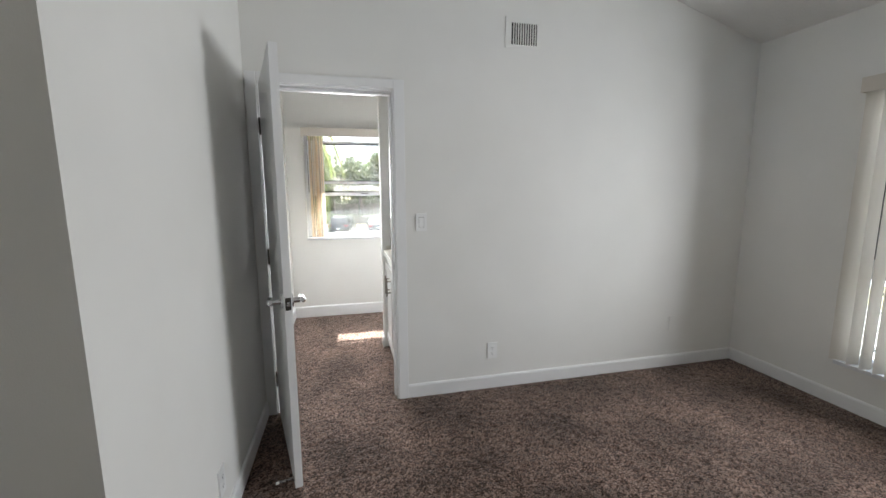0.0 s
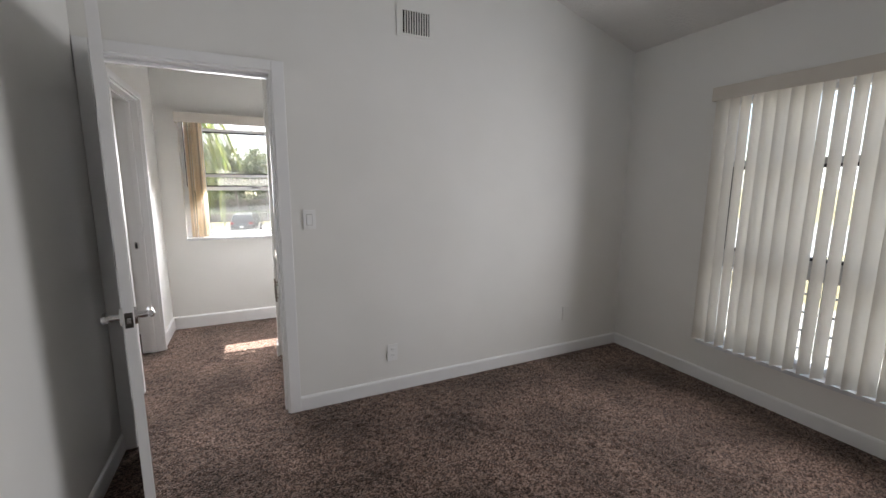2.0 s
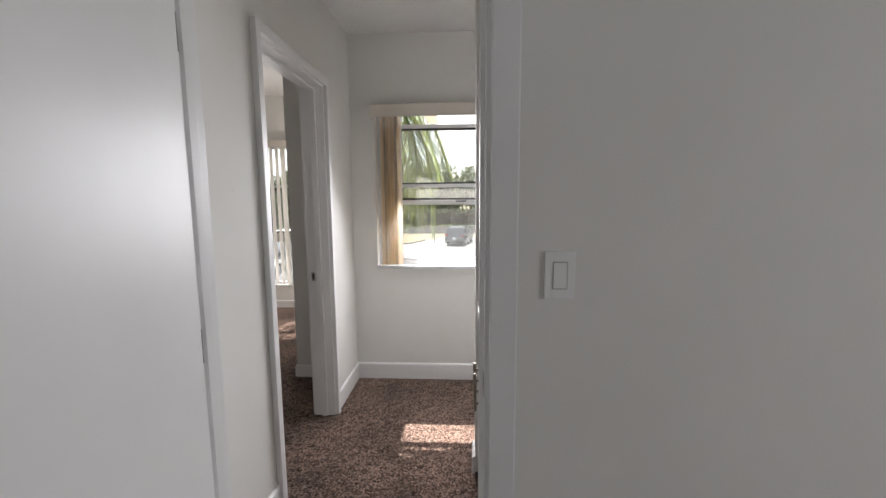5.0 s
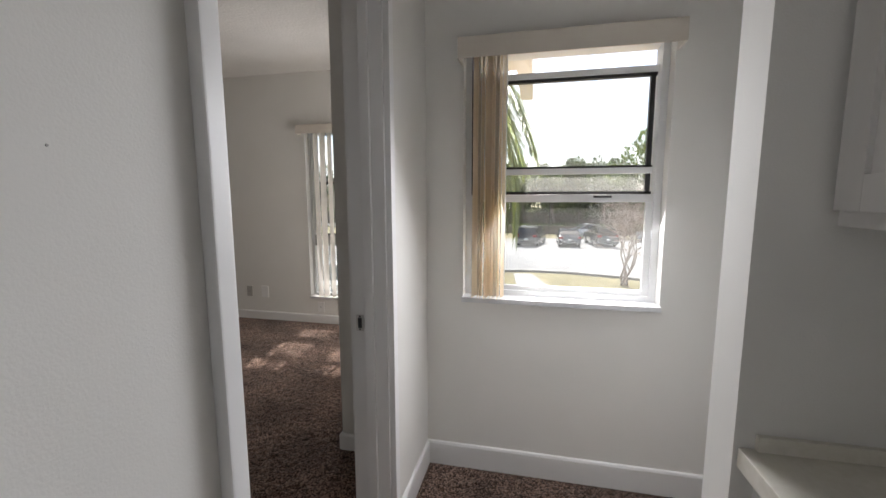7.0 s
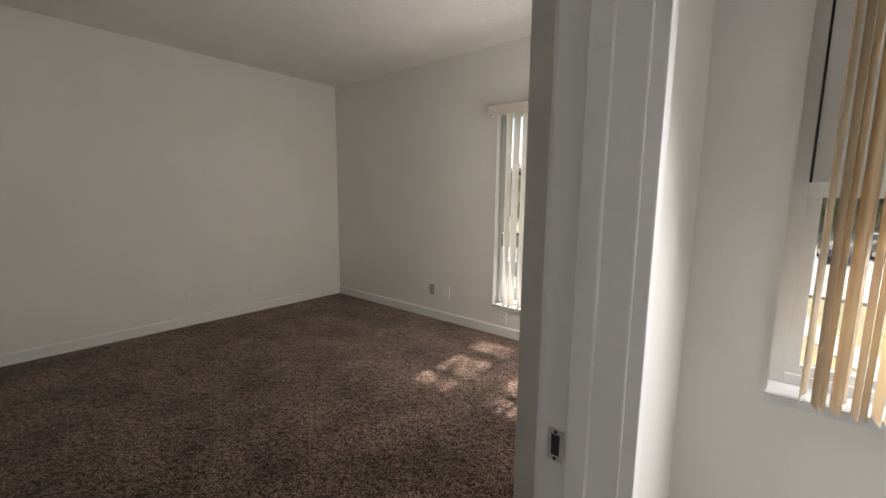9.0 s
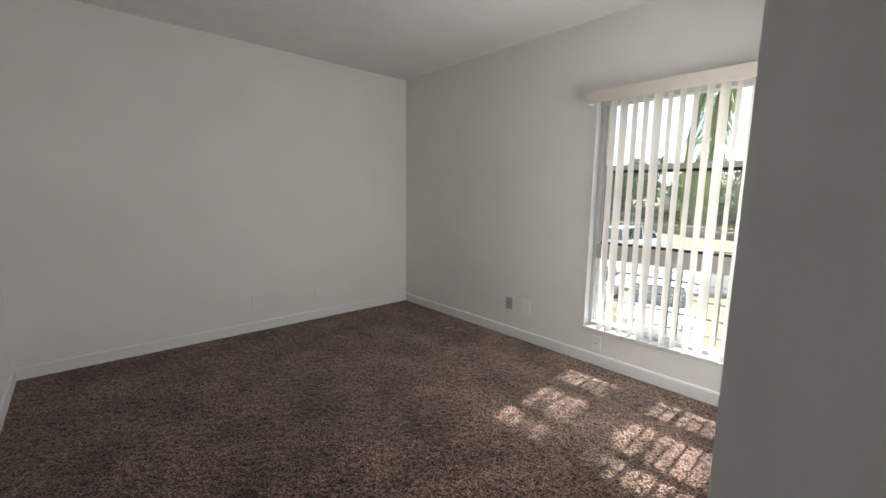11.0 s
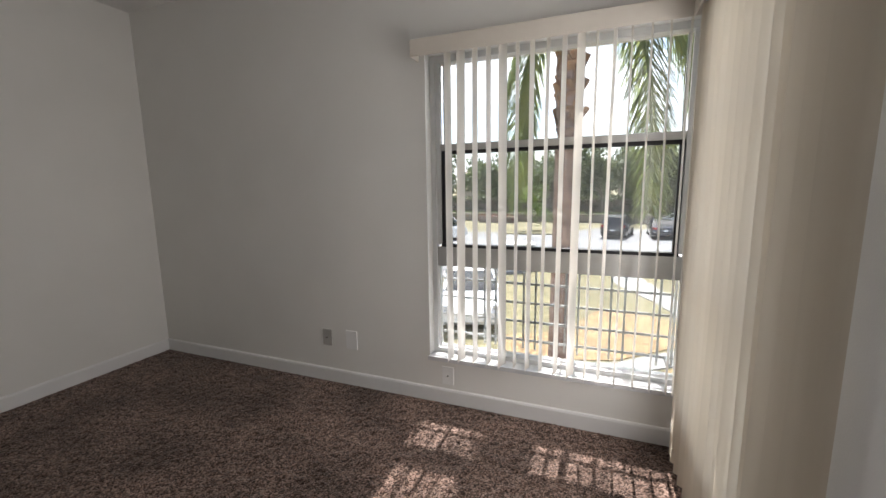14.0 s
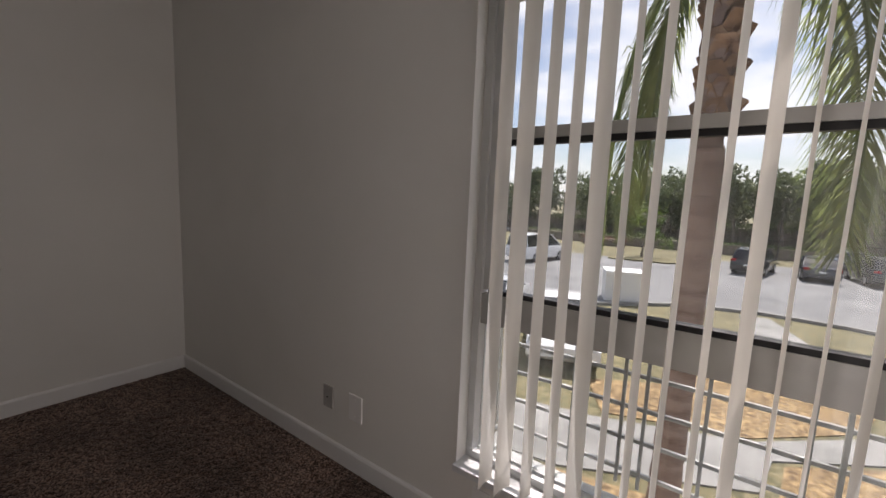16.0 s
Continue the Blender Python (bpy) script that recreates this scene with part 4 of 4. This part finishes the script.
# cars
def car(name, label, m, col, kind="sedan"):
    L, Wd = (4.6, 0.90) if kind != "van" else (4.9, 0.95)
    c = thing(name, label, "van" if kind == "van" else "car", m, "" if kind == "van" else "parked cars")
    if kind == "sedan":
        low = ((-2.28, 0.34), (-2.30, 0.62), (-2.18, 0.92), (-1.35, 0.99), (1.0, 0.97), (1.95, 0.80), (2.28, 0.60), (2.30, 0.34), (2.15, 0.22), (-2.15, 0.22))
        top = ((-1.62, 0.98), (-0.95, 1.38), (-0.2, 1.46), (0.35, 1.40), (1.12, 0.97))
    elif kind == "suv":
        low = ((-2.28, 0.40), (-2.32, 0.75), (-2.22, 1.04), (-1.4, 1.08), (1.0, 1.08), (2.05, 0.98), (2.28, 0.72), (2.30, 0.40), (2.15, 0.27), (-2.15, 0.27))
        top = ((-2.15, 1.06), (-1.85, 1.62), (-0.8, 1.73), (0.2, 1.68), (1.05, 1.08))
    else:
        low = ((-2.42, 0.40), (-2.46, 0.80), (-2.44, 1.10), (-1.4, 1.12), (1.0, 1.12), (2.1, 1.00), (2.42, 0.75), (2.45, 0.40), (2.3, 0.27), (-2.3, 0.27))
        top = ((-2.40, 1.10), (-2.28, 1.85), (-0.8, 1.95), (0.5, 1.88), (1.5, 1.12))
    bm = bmesh.new()
    secs = []
    for yy, sc in ((-Wd, 0.90), (-Wd * 0.97, 1.0), (Wd * 0.97, 1.0), (Wd, 0.90)):
        secs.append([bm.verts.new((x * (0.985 if sc < 1 else 1), yy, 0.6 + (z - 0.6) * sc)) for x, z in low])
    k = len(low)
    for a, b in zip(secs, secs[1:]):
        for i in range(k):
            j = (i + 1) % k
            bm.faces.new((a[i], a[j], b[j], b[i]))
    bm.faces.new(secs[0])
    bm.faces.new(secs[-1][::-1])
    body = part("body", bm, col, c, "", True)
    bm = bmesh.new()
    n = len(top)
    ins = [0.02] + [0.17] * (n - 2) + [0.02]
    l = [bm.verts.new((x, -Wd + 0.04 + q, z)) for (x, z), q in zip(top, ins)]
    r = [bm.verts.new((x, Wd - 0.04 - q, z)) for (x, z), q in zip(top, ins)]
    for i in range(n - 1):
        bm.faces.new((l[i], l[i + 1], r[i + 1], r[i]))
    bm.faces.new(l)
    bm.faces.new(r[::-1])
    part("windows", bm, CARGLASS, c, "dark tinted car windows", True)
    bm = bmesh.new()
    for i in range(1, n - 2):
        (xa, za), (xb, zb) = top[i], top[i + 1]
        vs = box(bm, min(xa, xb), max(xa, xb), -Wd + 0.19, Wd - 0.19, 0, 0.02)
        for v in vs:
            v.co.z += (za if abs(v.co.x - xa) < 1e-6 else zb) + 0.004
    part("roof", bm, col, c, "", True)
    bm = bmesh.new()
    for s in (-1, 1):
        for x, z, x2, z2 in ((top[0][0] + 0.1, top[0][1], top[1][0], top[1][1]), (-0.25, 1.0, -0.25, top[2][1] - 0.03), (top[-1][0], top[-1][1], top[-2][0], top[-2][1])):
            tube(bm, (x, s * (Wd - 0.055), z), (x2, s * (Wd - 0.20), z2), 0.035, n=6)
    part("pillars", bm, col, c)
    for x in (-1.38, 1.42):
        for s in (-1, 1):
            bm = bmesh.new()
            tube(bm, (x, s * (Wd - 0.20), 0.33), (x, s * (Wd + 0.012), 0.33), 0.33, 0.325, 22)
            wh = part("wheel", bm, RUBBER, c, "black tyre", True)
            bm = bmesh.new()
            tube(bm, (x, s * (Wd - 0.02), 0.33), (x, s * (Wd + 0.018), 0.33), 0.205, 0.19, 18)
            part("rim", bm, RIM, wh, "", True)
    for s in (-1, 1):
        z = 0.86 if kind == "sedan" else 1.0
        bm = bmesh.new()
        box(bm, -2.31, -2.16, s * (Wd - 0.17) - 0.15, s * (Wd - 0.17) + 0.15, z - 0.10, z + 0.04, 0.01)
        part("tail_lamp", bm, TAIL, c, "red tail lamp")
        bm = bmesh.new()
        box(bm, 2.06, 2.28, s * (Wd - 0.2) - 0.15, s * (Wd - 0.2) + 0.15, z - 0.16, z - 0.04, 0.01)
        part("headlamp", bm, HEAD, c, "clear headlamp")
    bm = bmesh.new()
    box(bm, -2.325, -2.30, -0.16, 0.16, 0.62, 0.72)
    part("number_plate", bm, PLATE, c)
    return c


NAVY, DARK, CHAR, WHITE, SILVER = paint("navy_car_paint", (0.012, 0.016, 0.03)), paint("black_car_paint", (0.012, 0.012, 0.014)), paint("charcoal_car_paint", (0.05, 0.052, 0.055)), paint("white_car_paint", (0.70, 0.70, 0.70)), paint("silver_car_paint", (0.42, 0.43, 0.44))
GC = G + 0.02
cg = [("parked_car", "black sport utility car parked with its rear to the drive", (-0.3, 40.2, 78), DARK, "suv"), ("parked_car", "navy blue sedan parked beside others", (2.9, 40.6, 90), NAVY, "sedan"),
      ("parked_car", "charcoal sport utility car parked in the row", (5.7, 41.2, 98), CHAR, "suv"), ("parked_car", "silver sport utility car in the parking row", (11.8, 44.0, 150), SILVER, "suv"),
      ("parked_car", "white sedan parked near the lawn", (8.6, 26.2, 172), WHITE, "sedan"),
      ("parked_car", "silver car in the parking row", (5.4, 48.0, 190), SILVER, "sedan"), ("parked_car", "pale car standing by the hedge", (15.5, 42, 160), WHITE, "sedan"),
      ("parked_van", "white van driving lane side on", (-13.2, 33.5, 75), WHITE, "van"), ("parked_car", "white car with dark windscreen below the window", (-5.6, 17.2, -70), WHITE, "sedan"),
      ("parked_car", "silver car in the bay under the trees", (-8.6, 18.2, -80), SILVER, "sedan")]
for nm, lb, (x, y, a), col, kd in cg:
    car(nm, lb, pose(x, y, GC, 0, 0, a), col, kd)
bm = bmesh.new()
box(bm, -0.75, 0.75, -0.6, 0.6, 0, 1.25, 0.03)
ub = thing("utility_box", "beige metal utility cabinet on the verge", "utility box", pose(-5.5, 24.6, GC, 0, 0, 20))
part("body", bm, SOFFIT, ub)
bm = bmesh.new()
box(bm, -0.8, 0.8, -0.65, 0.65, 1.25, 1.33, 0.02)
part("lid", bm, PLATE, ub)


# leaves: small bent cards scattered about centres
def leaf_cloud(bm, centres, per, size, spread, rng):
    for cx, cy, cz, rr in centres:
        for _ in range(per):
            d = Vector(rng.normal(size=3))
            d.normalize()
            p = Vector((cx, cy, cz)) + d * rr * (0.35 + 0.65 * rng.random() ** 0.5) * spread
            q = Euler(rng.random(3) * 6.28).to_quaternion()
            s = size * (0.6 + 0.8 * rng.random())
            vs = [bm.verts.new(p + q @ Vector(v)) for v in ((-s, 0, 0), (0, -s * 0.45, s * 0.1), (s, 0, 0), (0, s * 0.45, s * 0.1))]
            bm.faces.new(vs)


def grow(bm, p, d, length, r, depth, rng, tips, split=3, wander=0.35, thick=0.72):
    pts, rad = [p.copy()], [r]
    for k in range(4):
        d = (d + Vector(rng.normal(size=3)) * wander * 0.22 + Vector((0, 0, 0.06))).normalized()
        p = p + d * length / 4
        pts.append(p.copy())
        rad.append(r * (1 - 0.12 * (k + 1)))
    sweep(bm, pts, rad, 6 if depth > 1 else 4)
    if depth == 0:
        tips.append(p)
        return
    for _ in range(split):
        nd = (d + Vector(rng.normal(size=3)) * wander * 1.5).normalized()
        nd.z = max(nd.z, 0.02)
        grow(bm, pts[rng.integers(2, 5)], nd, length * (0.62 + 0.2 * rng.random()), rad[-1] * thick, depth - 1, rng, tips, split, wander, thick)


def tree(label, x, y, h, crown_r, seed, leaf, per=26, size=0.22, bare=False, depth=3, stems=1, name="tree"):
    rng = np.random.default_rng(seed)
    t = thing(name, label, "tree", pose(x, y, G), "" if bare else "leafy trees outside")
    bm = bmesh.new()
    tips = []
    for s in range(stems):
        d = Vector((rng.normal() * 0.16, rng.normal() * 0.16, 1)).normalized() if stems > 1 else Vector((0, 0, 1))
        grow(bm, Vector((0.12 * s, 0, -0.1)), d, h * 0.38, h * (0.028 if stems == 1 else 0.011), depth, rng, tips, 3, 0.5 if not bare else 0.62, 1.15 if bare else 0.72)
    part("trunk", bm, TWIG if bare else BARK, t, "pale twiggy stems" if bare else "branching grey-brown trunk", True)
    if not bare:
        bm = bmesh.new()
        cs = [(p.x * 1.0, p.y * 1.0, p.z, crown_r * (0.28 + 0.22 * rng.random())) for p in tips]
        for _ in range(10):
            a, q = rng.random() * 6.28, rng.random() ** 0.5 * crown_r
            cs.append((q * math.cos(a), q * math.sin(a), h * (0.55 + 0.4 * rng.random()), crown_r * 0.35))
        leaf_cloud(bm, cs, per, size, 1.0, rng)
        part("crown", bm, leaf, t, "uneven leafy crown")
    return t


tree("bare crape myrtle with pale branching stems", 4.0, 23.4, 5.6, 1.8, 3, LEAF, bare=True, depth=5, stems=4)
for i, (x, y, h, r, lf, lb) in enumerate((
        (-30, 72, 9, 4.2, LEAF, "broad dark green tree behind the road"), (-21, 75, 8, 4.0, LEAF2, "light green tree behind the road"), (-13, 71, 9.5, 4.4, LEAF, "broad dark green tree behind the road"),
        (-4, 74, 8, 4.0, LEAF, "dense green tree behind the hedge"), (4, 70, 8.5, 4.2, LEAF2, "light green tree behind the hedge"), (12, 73, 9.5, 4.6, LEAF, "broad dark green tree behind the car park"),
        (21, 70, 10, 4.8, LEAF, "broad dark green tree behind the car park"), (31, 66, 11, 5.0, LEAF2, "tall light green tree past the cars"), (43, 74, 11, 5.0, LEAF, "tall dark green tree past the cars"), (-42, 74, 10, 4.8, LEAF, "broad dark green tree behind the road"),
        (12.5, 51, 12.4, 4.2, LEAF2, "pale green tree beyond the parked cars"), (-1.5, 62, 9, 3.8, LEAF, "dark green tree behind the hedge"), (-9, 63, 8.2, 3.8, LEAF, "low dark tree behind the hedge"), (-17.5, 64, 8.4, 4.0, LEAF, "low dark tree behind the hedge"), (-26, 64, 8.8, 4.0, LEAF, "low dark tree behind the hedge"), (6, 62, 6.5, 3.6, LEAF, "low dark tree behind the hedge"), (2.5, 58, 9.6, 3.8, LEAF, "dark green tree behind the parked cars"), (8.5, 59, 9.0, 3.8, LEAF, "dark green tree behind the parked cars"))):
    tree(lb, x, y, h, r, 20 + i, lf, per=150, size=0.30, depth=2)
tree("young tree with light foliage near the drive", -7.6, 42.0, 4.6, 1.4, 51, LEAF2, per=22, size=0.16, depth=2)


# hedges
def hedge(label, x0, x1, y, z1, mat, seed, depth=1.0, leaf=0.10):
    rng = np.random.default_rng(seed)
    h = thing("hedge", label, "hedge", pose(0, 0, G))
    bm = bmesh.new()
    n = int((x1 - x0) * 190)
    px, py, pz = x0 + rng.random(n) * (x1 - x0), y + (rng.random(n) - 0.5) * depth, rng.random(n) ** 0.7 * z1 * (0.9 + 0.2 * rng.random(n))
    for k in range(n):
        q = Euler(rng.random(3) * 6.28).to_quaternion()
        s = leaf * (0.6 + 0.8 * rng.random())
        bm.faces.new([bm.verts.new(Vector((px[k], py[k], pz[k])) + q @ Vector(v)) for v in ((-s, 0, 0), (0, -s * 0.5, 0), (s, 0, 0), (0, s * 0.5, 0))])
    part("foliage", bm, mat, h, "clipped green foliage")
    bm = bmesh.new()
    box(bm, x0 + 0.1, x1 - 0.1, y - depth * 0.36, y + depth * 0.36, 0, z1 * 0.82, 0.1)
    part("twig_core", bm, BARK, h, "dark inner twigs")


hedge("clipped green hedge along the far road", -24, 24, 52.5, 1.15, HEDGE, 5)
hedge("tall dark shrub belt behind the road", -45, 45, 67.5, 2.5, LEAF, 7, 2.2, 0.26)
hedge("reddish shrub border at the drive", -15, -10.5, 50.2, 0.9, RED, 6)

# far buildings
def house(label, x, y, wd, dp, st, a, wall=HOUSE):
    h = thing("apartment_building", label, "building", pose(x, y, G, 0, 0, a), "apartment blocks")
    bm = bmesh.new()
    box(bm, -wd / 2, wd / 2, 0, dp, 0, 2.9 * st)
    part("wall", bm, wall, h)
    bm = bmesh.new()
    vs = box(bm, -wd / 2 - 0.6, wd / 2 + 0.6, -0.6, dp + 0.6, 2.9 * st, 2.9 * st + 2.2)
    for v in vs[4:]:
        v.co.y = dp / 2 + (v.co.y - dp / 2) * 0.06
        v.co.x *= 0.86
    part("roof", bm, ROOFM, h, "brown hipped roof")
    for s in range(st):
        k = int(wd / 3.2)
        for i in range(k):
            x0 = -wd / 2 + 1.0 + i * (wd - 2.0) / max(1, k - 1) - 0.55
            bm = bmesh.new()
            for b in ((x0, x0 + 1.1, 0.9, 0.98), (x0, x0 + 1.1, 2.12, 2.2), (x0, x0 + 0.08, 0.98, 2.12), (x0 + 1.02, x0 + 1.1, 0.98, 2.12), (x0 + 0.08, x0 + 1.02, 1.52, 1.58)):
                box(bm, b[0], b[1], -0.08, 0.02, 2.9 * s + b[2], 2.9 * s + b[3])
            wi = part("window", bm, PLATE, h)
            bm = bmesh.new()
            box(bm, x0 + 0.08, x0 + 1.02, -0.03, 0.01, 2.9 * s + 0.98, 2.9 * s + 2.12)
            part("pane", bm, CARGLASS, wi, "dark window pane")


house("tan apartment wing across the court", 14.0, -4.0, 16, 9, 2, -90)
house("tan two-storey apartment block behind the trees", -16, 84, 26, 11, 2, 4)
house("tan two-storey apartment block behind the trees", 16, 88, 30, 11, 2, -6)
house("grey apartment block past the car park", 45, 80, 24, 10, 2, -30)
house("tan apartment block past the road", -46, 80, 22, 10, 2, 25)
bm = bmesh.new()
for i in range(160):
    x = -40 + i * 0.5
    for q in range(4):
        box(bm, x + q * 0.125, x + q * 0.125 + 0.03, 57.2, 57.23, G, G + 1.5)
    for z in (0.15, 1.35):
        box(bm, x, x + 0.5, 57.19, 57.24, G + z, G + z + 0.05)
tagged(new("iron_fence", mesh_of("iron_fence", bm, GREYW)), "black iron picket fence behind the hedge", "fence", "", "stuff")


def lamp_post(x, y, h):
    lp = thing("street_lamp", "slim dark street lamp by the drive", "street lamp", pose(x, y, G), "street lamps")
    bm = bmesh.new()
    tube(bm, (0, 0, 0), (0, 0, h), 0.07, 0.045, 12)
    part("pole", bm, DARKSTEEL, lp, "", True)
    bm = bmesh.new()
    box(bm, -0.08, 0.5, -0.12, 0.12, h - 0.02, h + 0.1, 0.02)
    part("lamp_head", bm, DARKSTEEL, lp)


lamp_post(-7.2, 55.5, 6.0)
lamp_post(1.6, 50.5, 5.2)


# palm by the window
def frond(parent, az, rise, length, droop, seed, base):
    rng = np.random.default_rng(seed)
    d = Vector((math.cos(az), math.sin(az), 0))
    n = 26
    pts = []
    p = base.copy()
    ang = rise
    for i in range(n + 1):
        pts.append(p.copy())
        ang -= droop / n * (2.0 - 2.0 * i / n)
        p = p + (d * math.cos(ang) + Vector((0, 0, math.sin(ang)))) * length / n
    bm = bmesh.new()
    sweep(bm, pts, [0.028 * (1 - i / (n + 2)) + 0.003 for i in range(n + 1)], 5)
    side = Vector((-d.y, d.x, 0))
    for i in range(3, n + 1):
        for rep in range(4):
            f = i + rep / 4
            k = min(int(f), n - 1)
            q = pts[k].lerp(pts[k + 1], f - k) if f < n else pts[n]
            tang = (pts[k + 1] - pts[k]).normalized()
            ll = length * 0.165 * (0.55 + math.sin(math.pi * min(1, f / n) ** 0.8) * 0.75) * (0.85 + 0.3 * rng.random())
            for s in (-1, 1):
                dirv = (side * s * (0.75 + 0.2 * rng.random()) + tang * (0.55 + 0.3 * rng.random()) + Vector((0, 0, -0.15 + 0.35 * rng.normal() * 0.6))).normalized()
                a, mid = q, q + dirv * ll * 0.5
                dir2 = (dirv + Vector((0, 0, -0.15 - 0.55 * rng.random()))).normalized()
                end = mid + dir2 * ll * 0.6
                wv = dirv.cross(Vector((0, 0, 1)))
                wv = wv.normalized() * 0.0075 if wv.length > 1e-3 else tang * 0.0075
                v = [bm.verts.new(a - wv), bm.verts.new(a + wv), bm.verts.new(mid + wv * 0.9), bm.verts.new(mid - wv * 0.9), bm.verts.new(end)]
                bm.faces.new(v[:4])
                bm.faces.new((v[3], v[2], v[4]))
    return part("frond", bm, FROND, parent, "drooping feathery frond")


def palm(x, y, zc, fronds, label, r=0.17):
    pl = thing("palm_tree", label, "palm tree", pose(x, y, G))
    top = zc - G
    bm = bmesh.new()
    k = 60
    pts = [(0.05 * math.sin(i * 0.05), 0, -0.1 + (top + 0.1) * i / k) for i in range(k + 1)]
    sweep(bm, pts, [r * (1.25 - 0.25 * min(1, i / 12)) * (1 + (0.035 if i % 2 else -0.01)) for i in range(k + 1)], 18)
    part("trunk", bm, PALMBARK, pl, "ringed grey-pink palm trunk", True)
    rng = np.random.default_rng(8)
    for i in range(84):
        a, z = i * 2.399, top - 4.50 + 1.7 * i / 84
        bm = bmesh.new()
        d = Vector((math.cos(a), math.sin(a), 0))
        s = Vector((-d.y, d.x, 0))
        base = Vector((0.06, 0, z)) + d * (r * 0.8)
        ww = 0.075 + 0.05 * rng.random()
        out, up = 0.03 + 0.10 * rng.random() ** 2, 0.09 + 0.10 * rng.random()
        vs = [bm.verts.new(base - s * ww), bm.verts.new(base + s * ww), bm.verts.new(base + s * ww * 0.55 + d * out + Vector((0, 0, up))), bm.verts.new(base - s * ww * 0.55 + d * out + Vector((0, 0, up))),
              bm.verts.new(base - s * ww - Vector((0, 0, 0.09)) - d * 0.03), bm.verts.new(base + s * ww - Vector((0, 0, 0.09)) - d * 0.03), bm.verts.new(base + s * ww * 0.4 + d * (out - 0.05) + Vector((0, 0, up + 0.03))), bm.verts.new(base - s * ww * 0.4 + d * (out - 0.05) + Vector((0, 0, up + 0.03)))]
        for q in ((0, 1, 2, 3), (0, 4, 5, 1), (3, 2, 6, 7), (1, 5, 6, 2), (0, 3, 7, 4), (4, 7, 6, 5)):
            bm.faces.new([vs[j] for j in q])
        part("boot", bm, BOOT, pl)
    for i, (az, rise, ln, dr) in enumerate(fronds):
        frond(pl, radians(az), radians(rise), ln, radians(dr), 100 + i, Vector((0.06, 0, top - (2.8 if i < 13 else 0.1))))
    return pl


# (direction, rise, length, droop): old fronds hang beside the trunk, young ones arch above
fr = [(-25, 3, 3.5, 90), (-6, -8, 3.4, 80), (12, 0, 3.8, 88), (30, -15, 3.2, 74), (48, 8, 3.6, 96), (-40, -18, 3.0, 70),
      (2, 18, 3.0, 88), (-16, 26, 2.8, 94), (20, 14, 2.9, 86),
      (165, -44, 2.8, 45), (192, -38, 2.9, 51), (148, -33, 2.7, 56), (212, -50, 2.4, 40),
      (62, 62, 3.4, 100), (86, 40, 3.4, 100), (108, 66, 3.3, 96), (130, 48, 3.3, 84), (152, 64, 3.2, 86), (176, 52, 3.2, 78), (204, 66, 3.1, 84), (268, 68, 2.9, 80)]
palm(-2.04, 9.65, 6.6, fr, "tall queen palm with drooping fronds outside", 0.13)
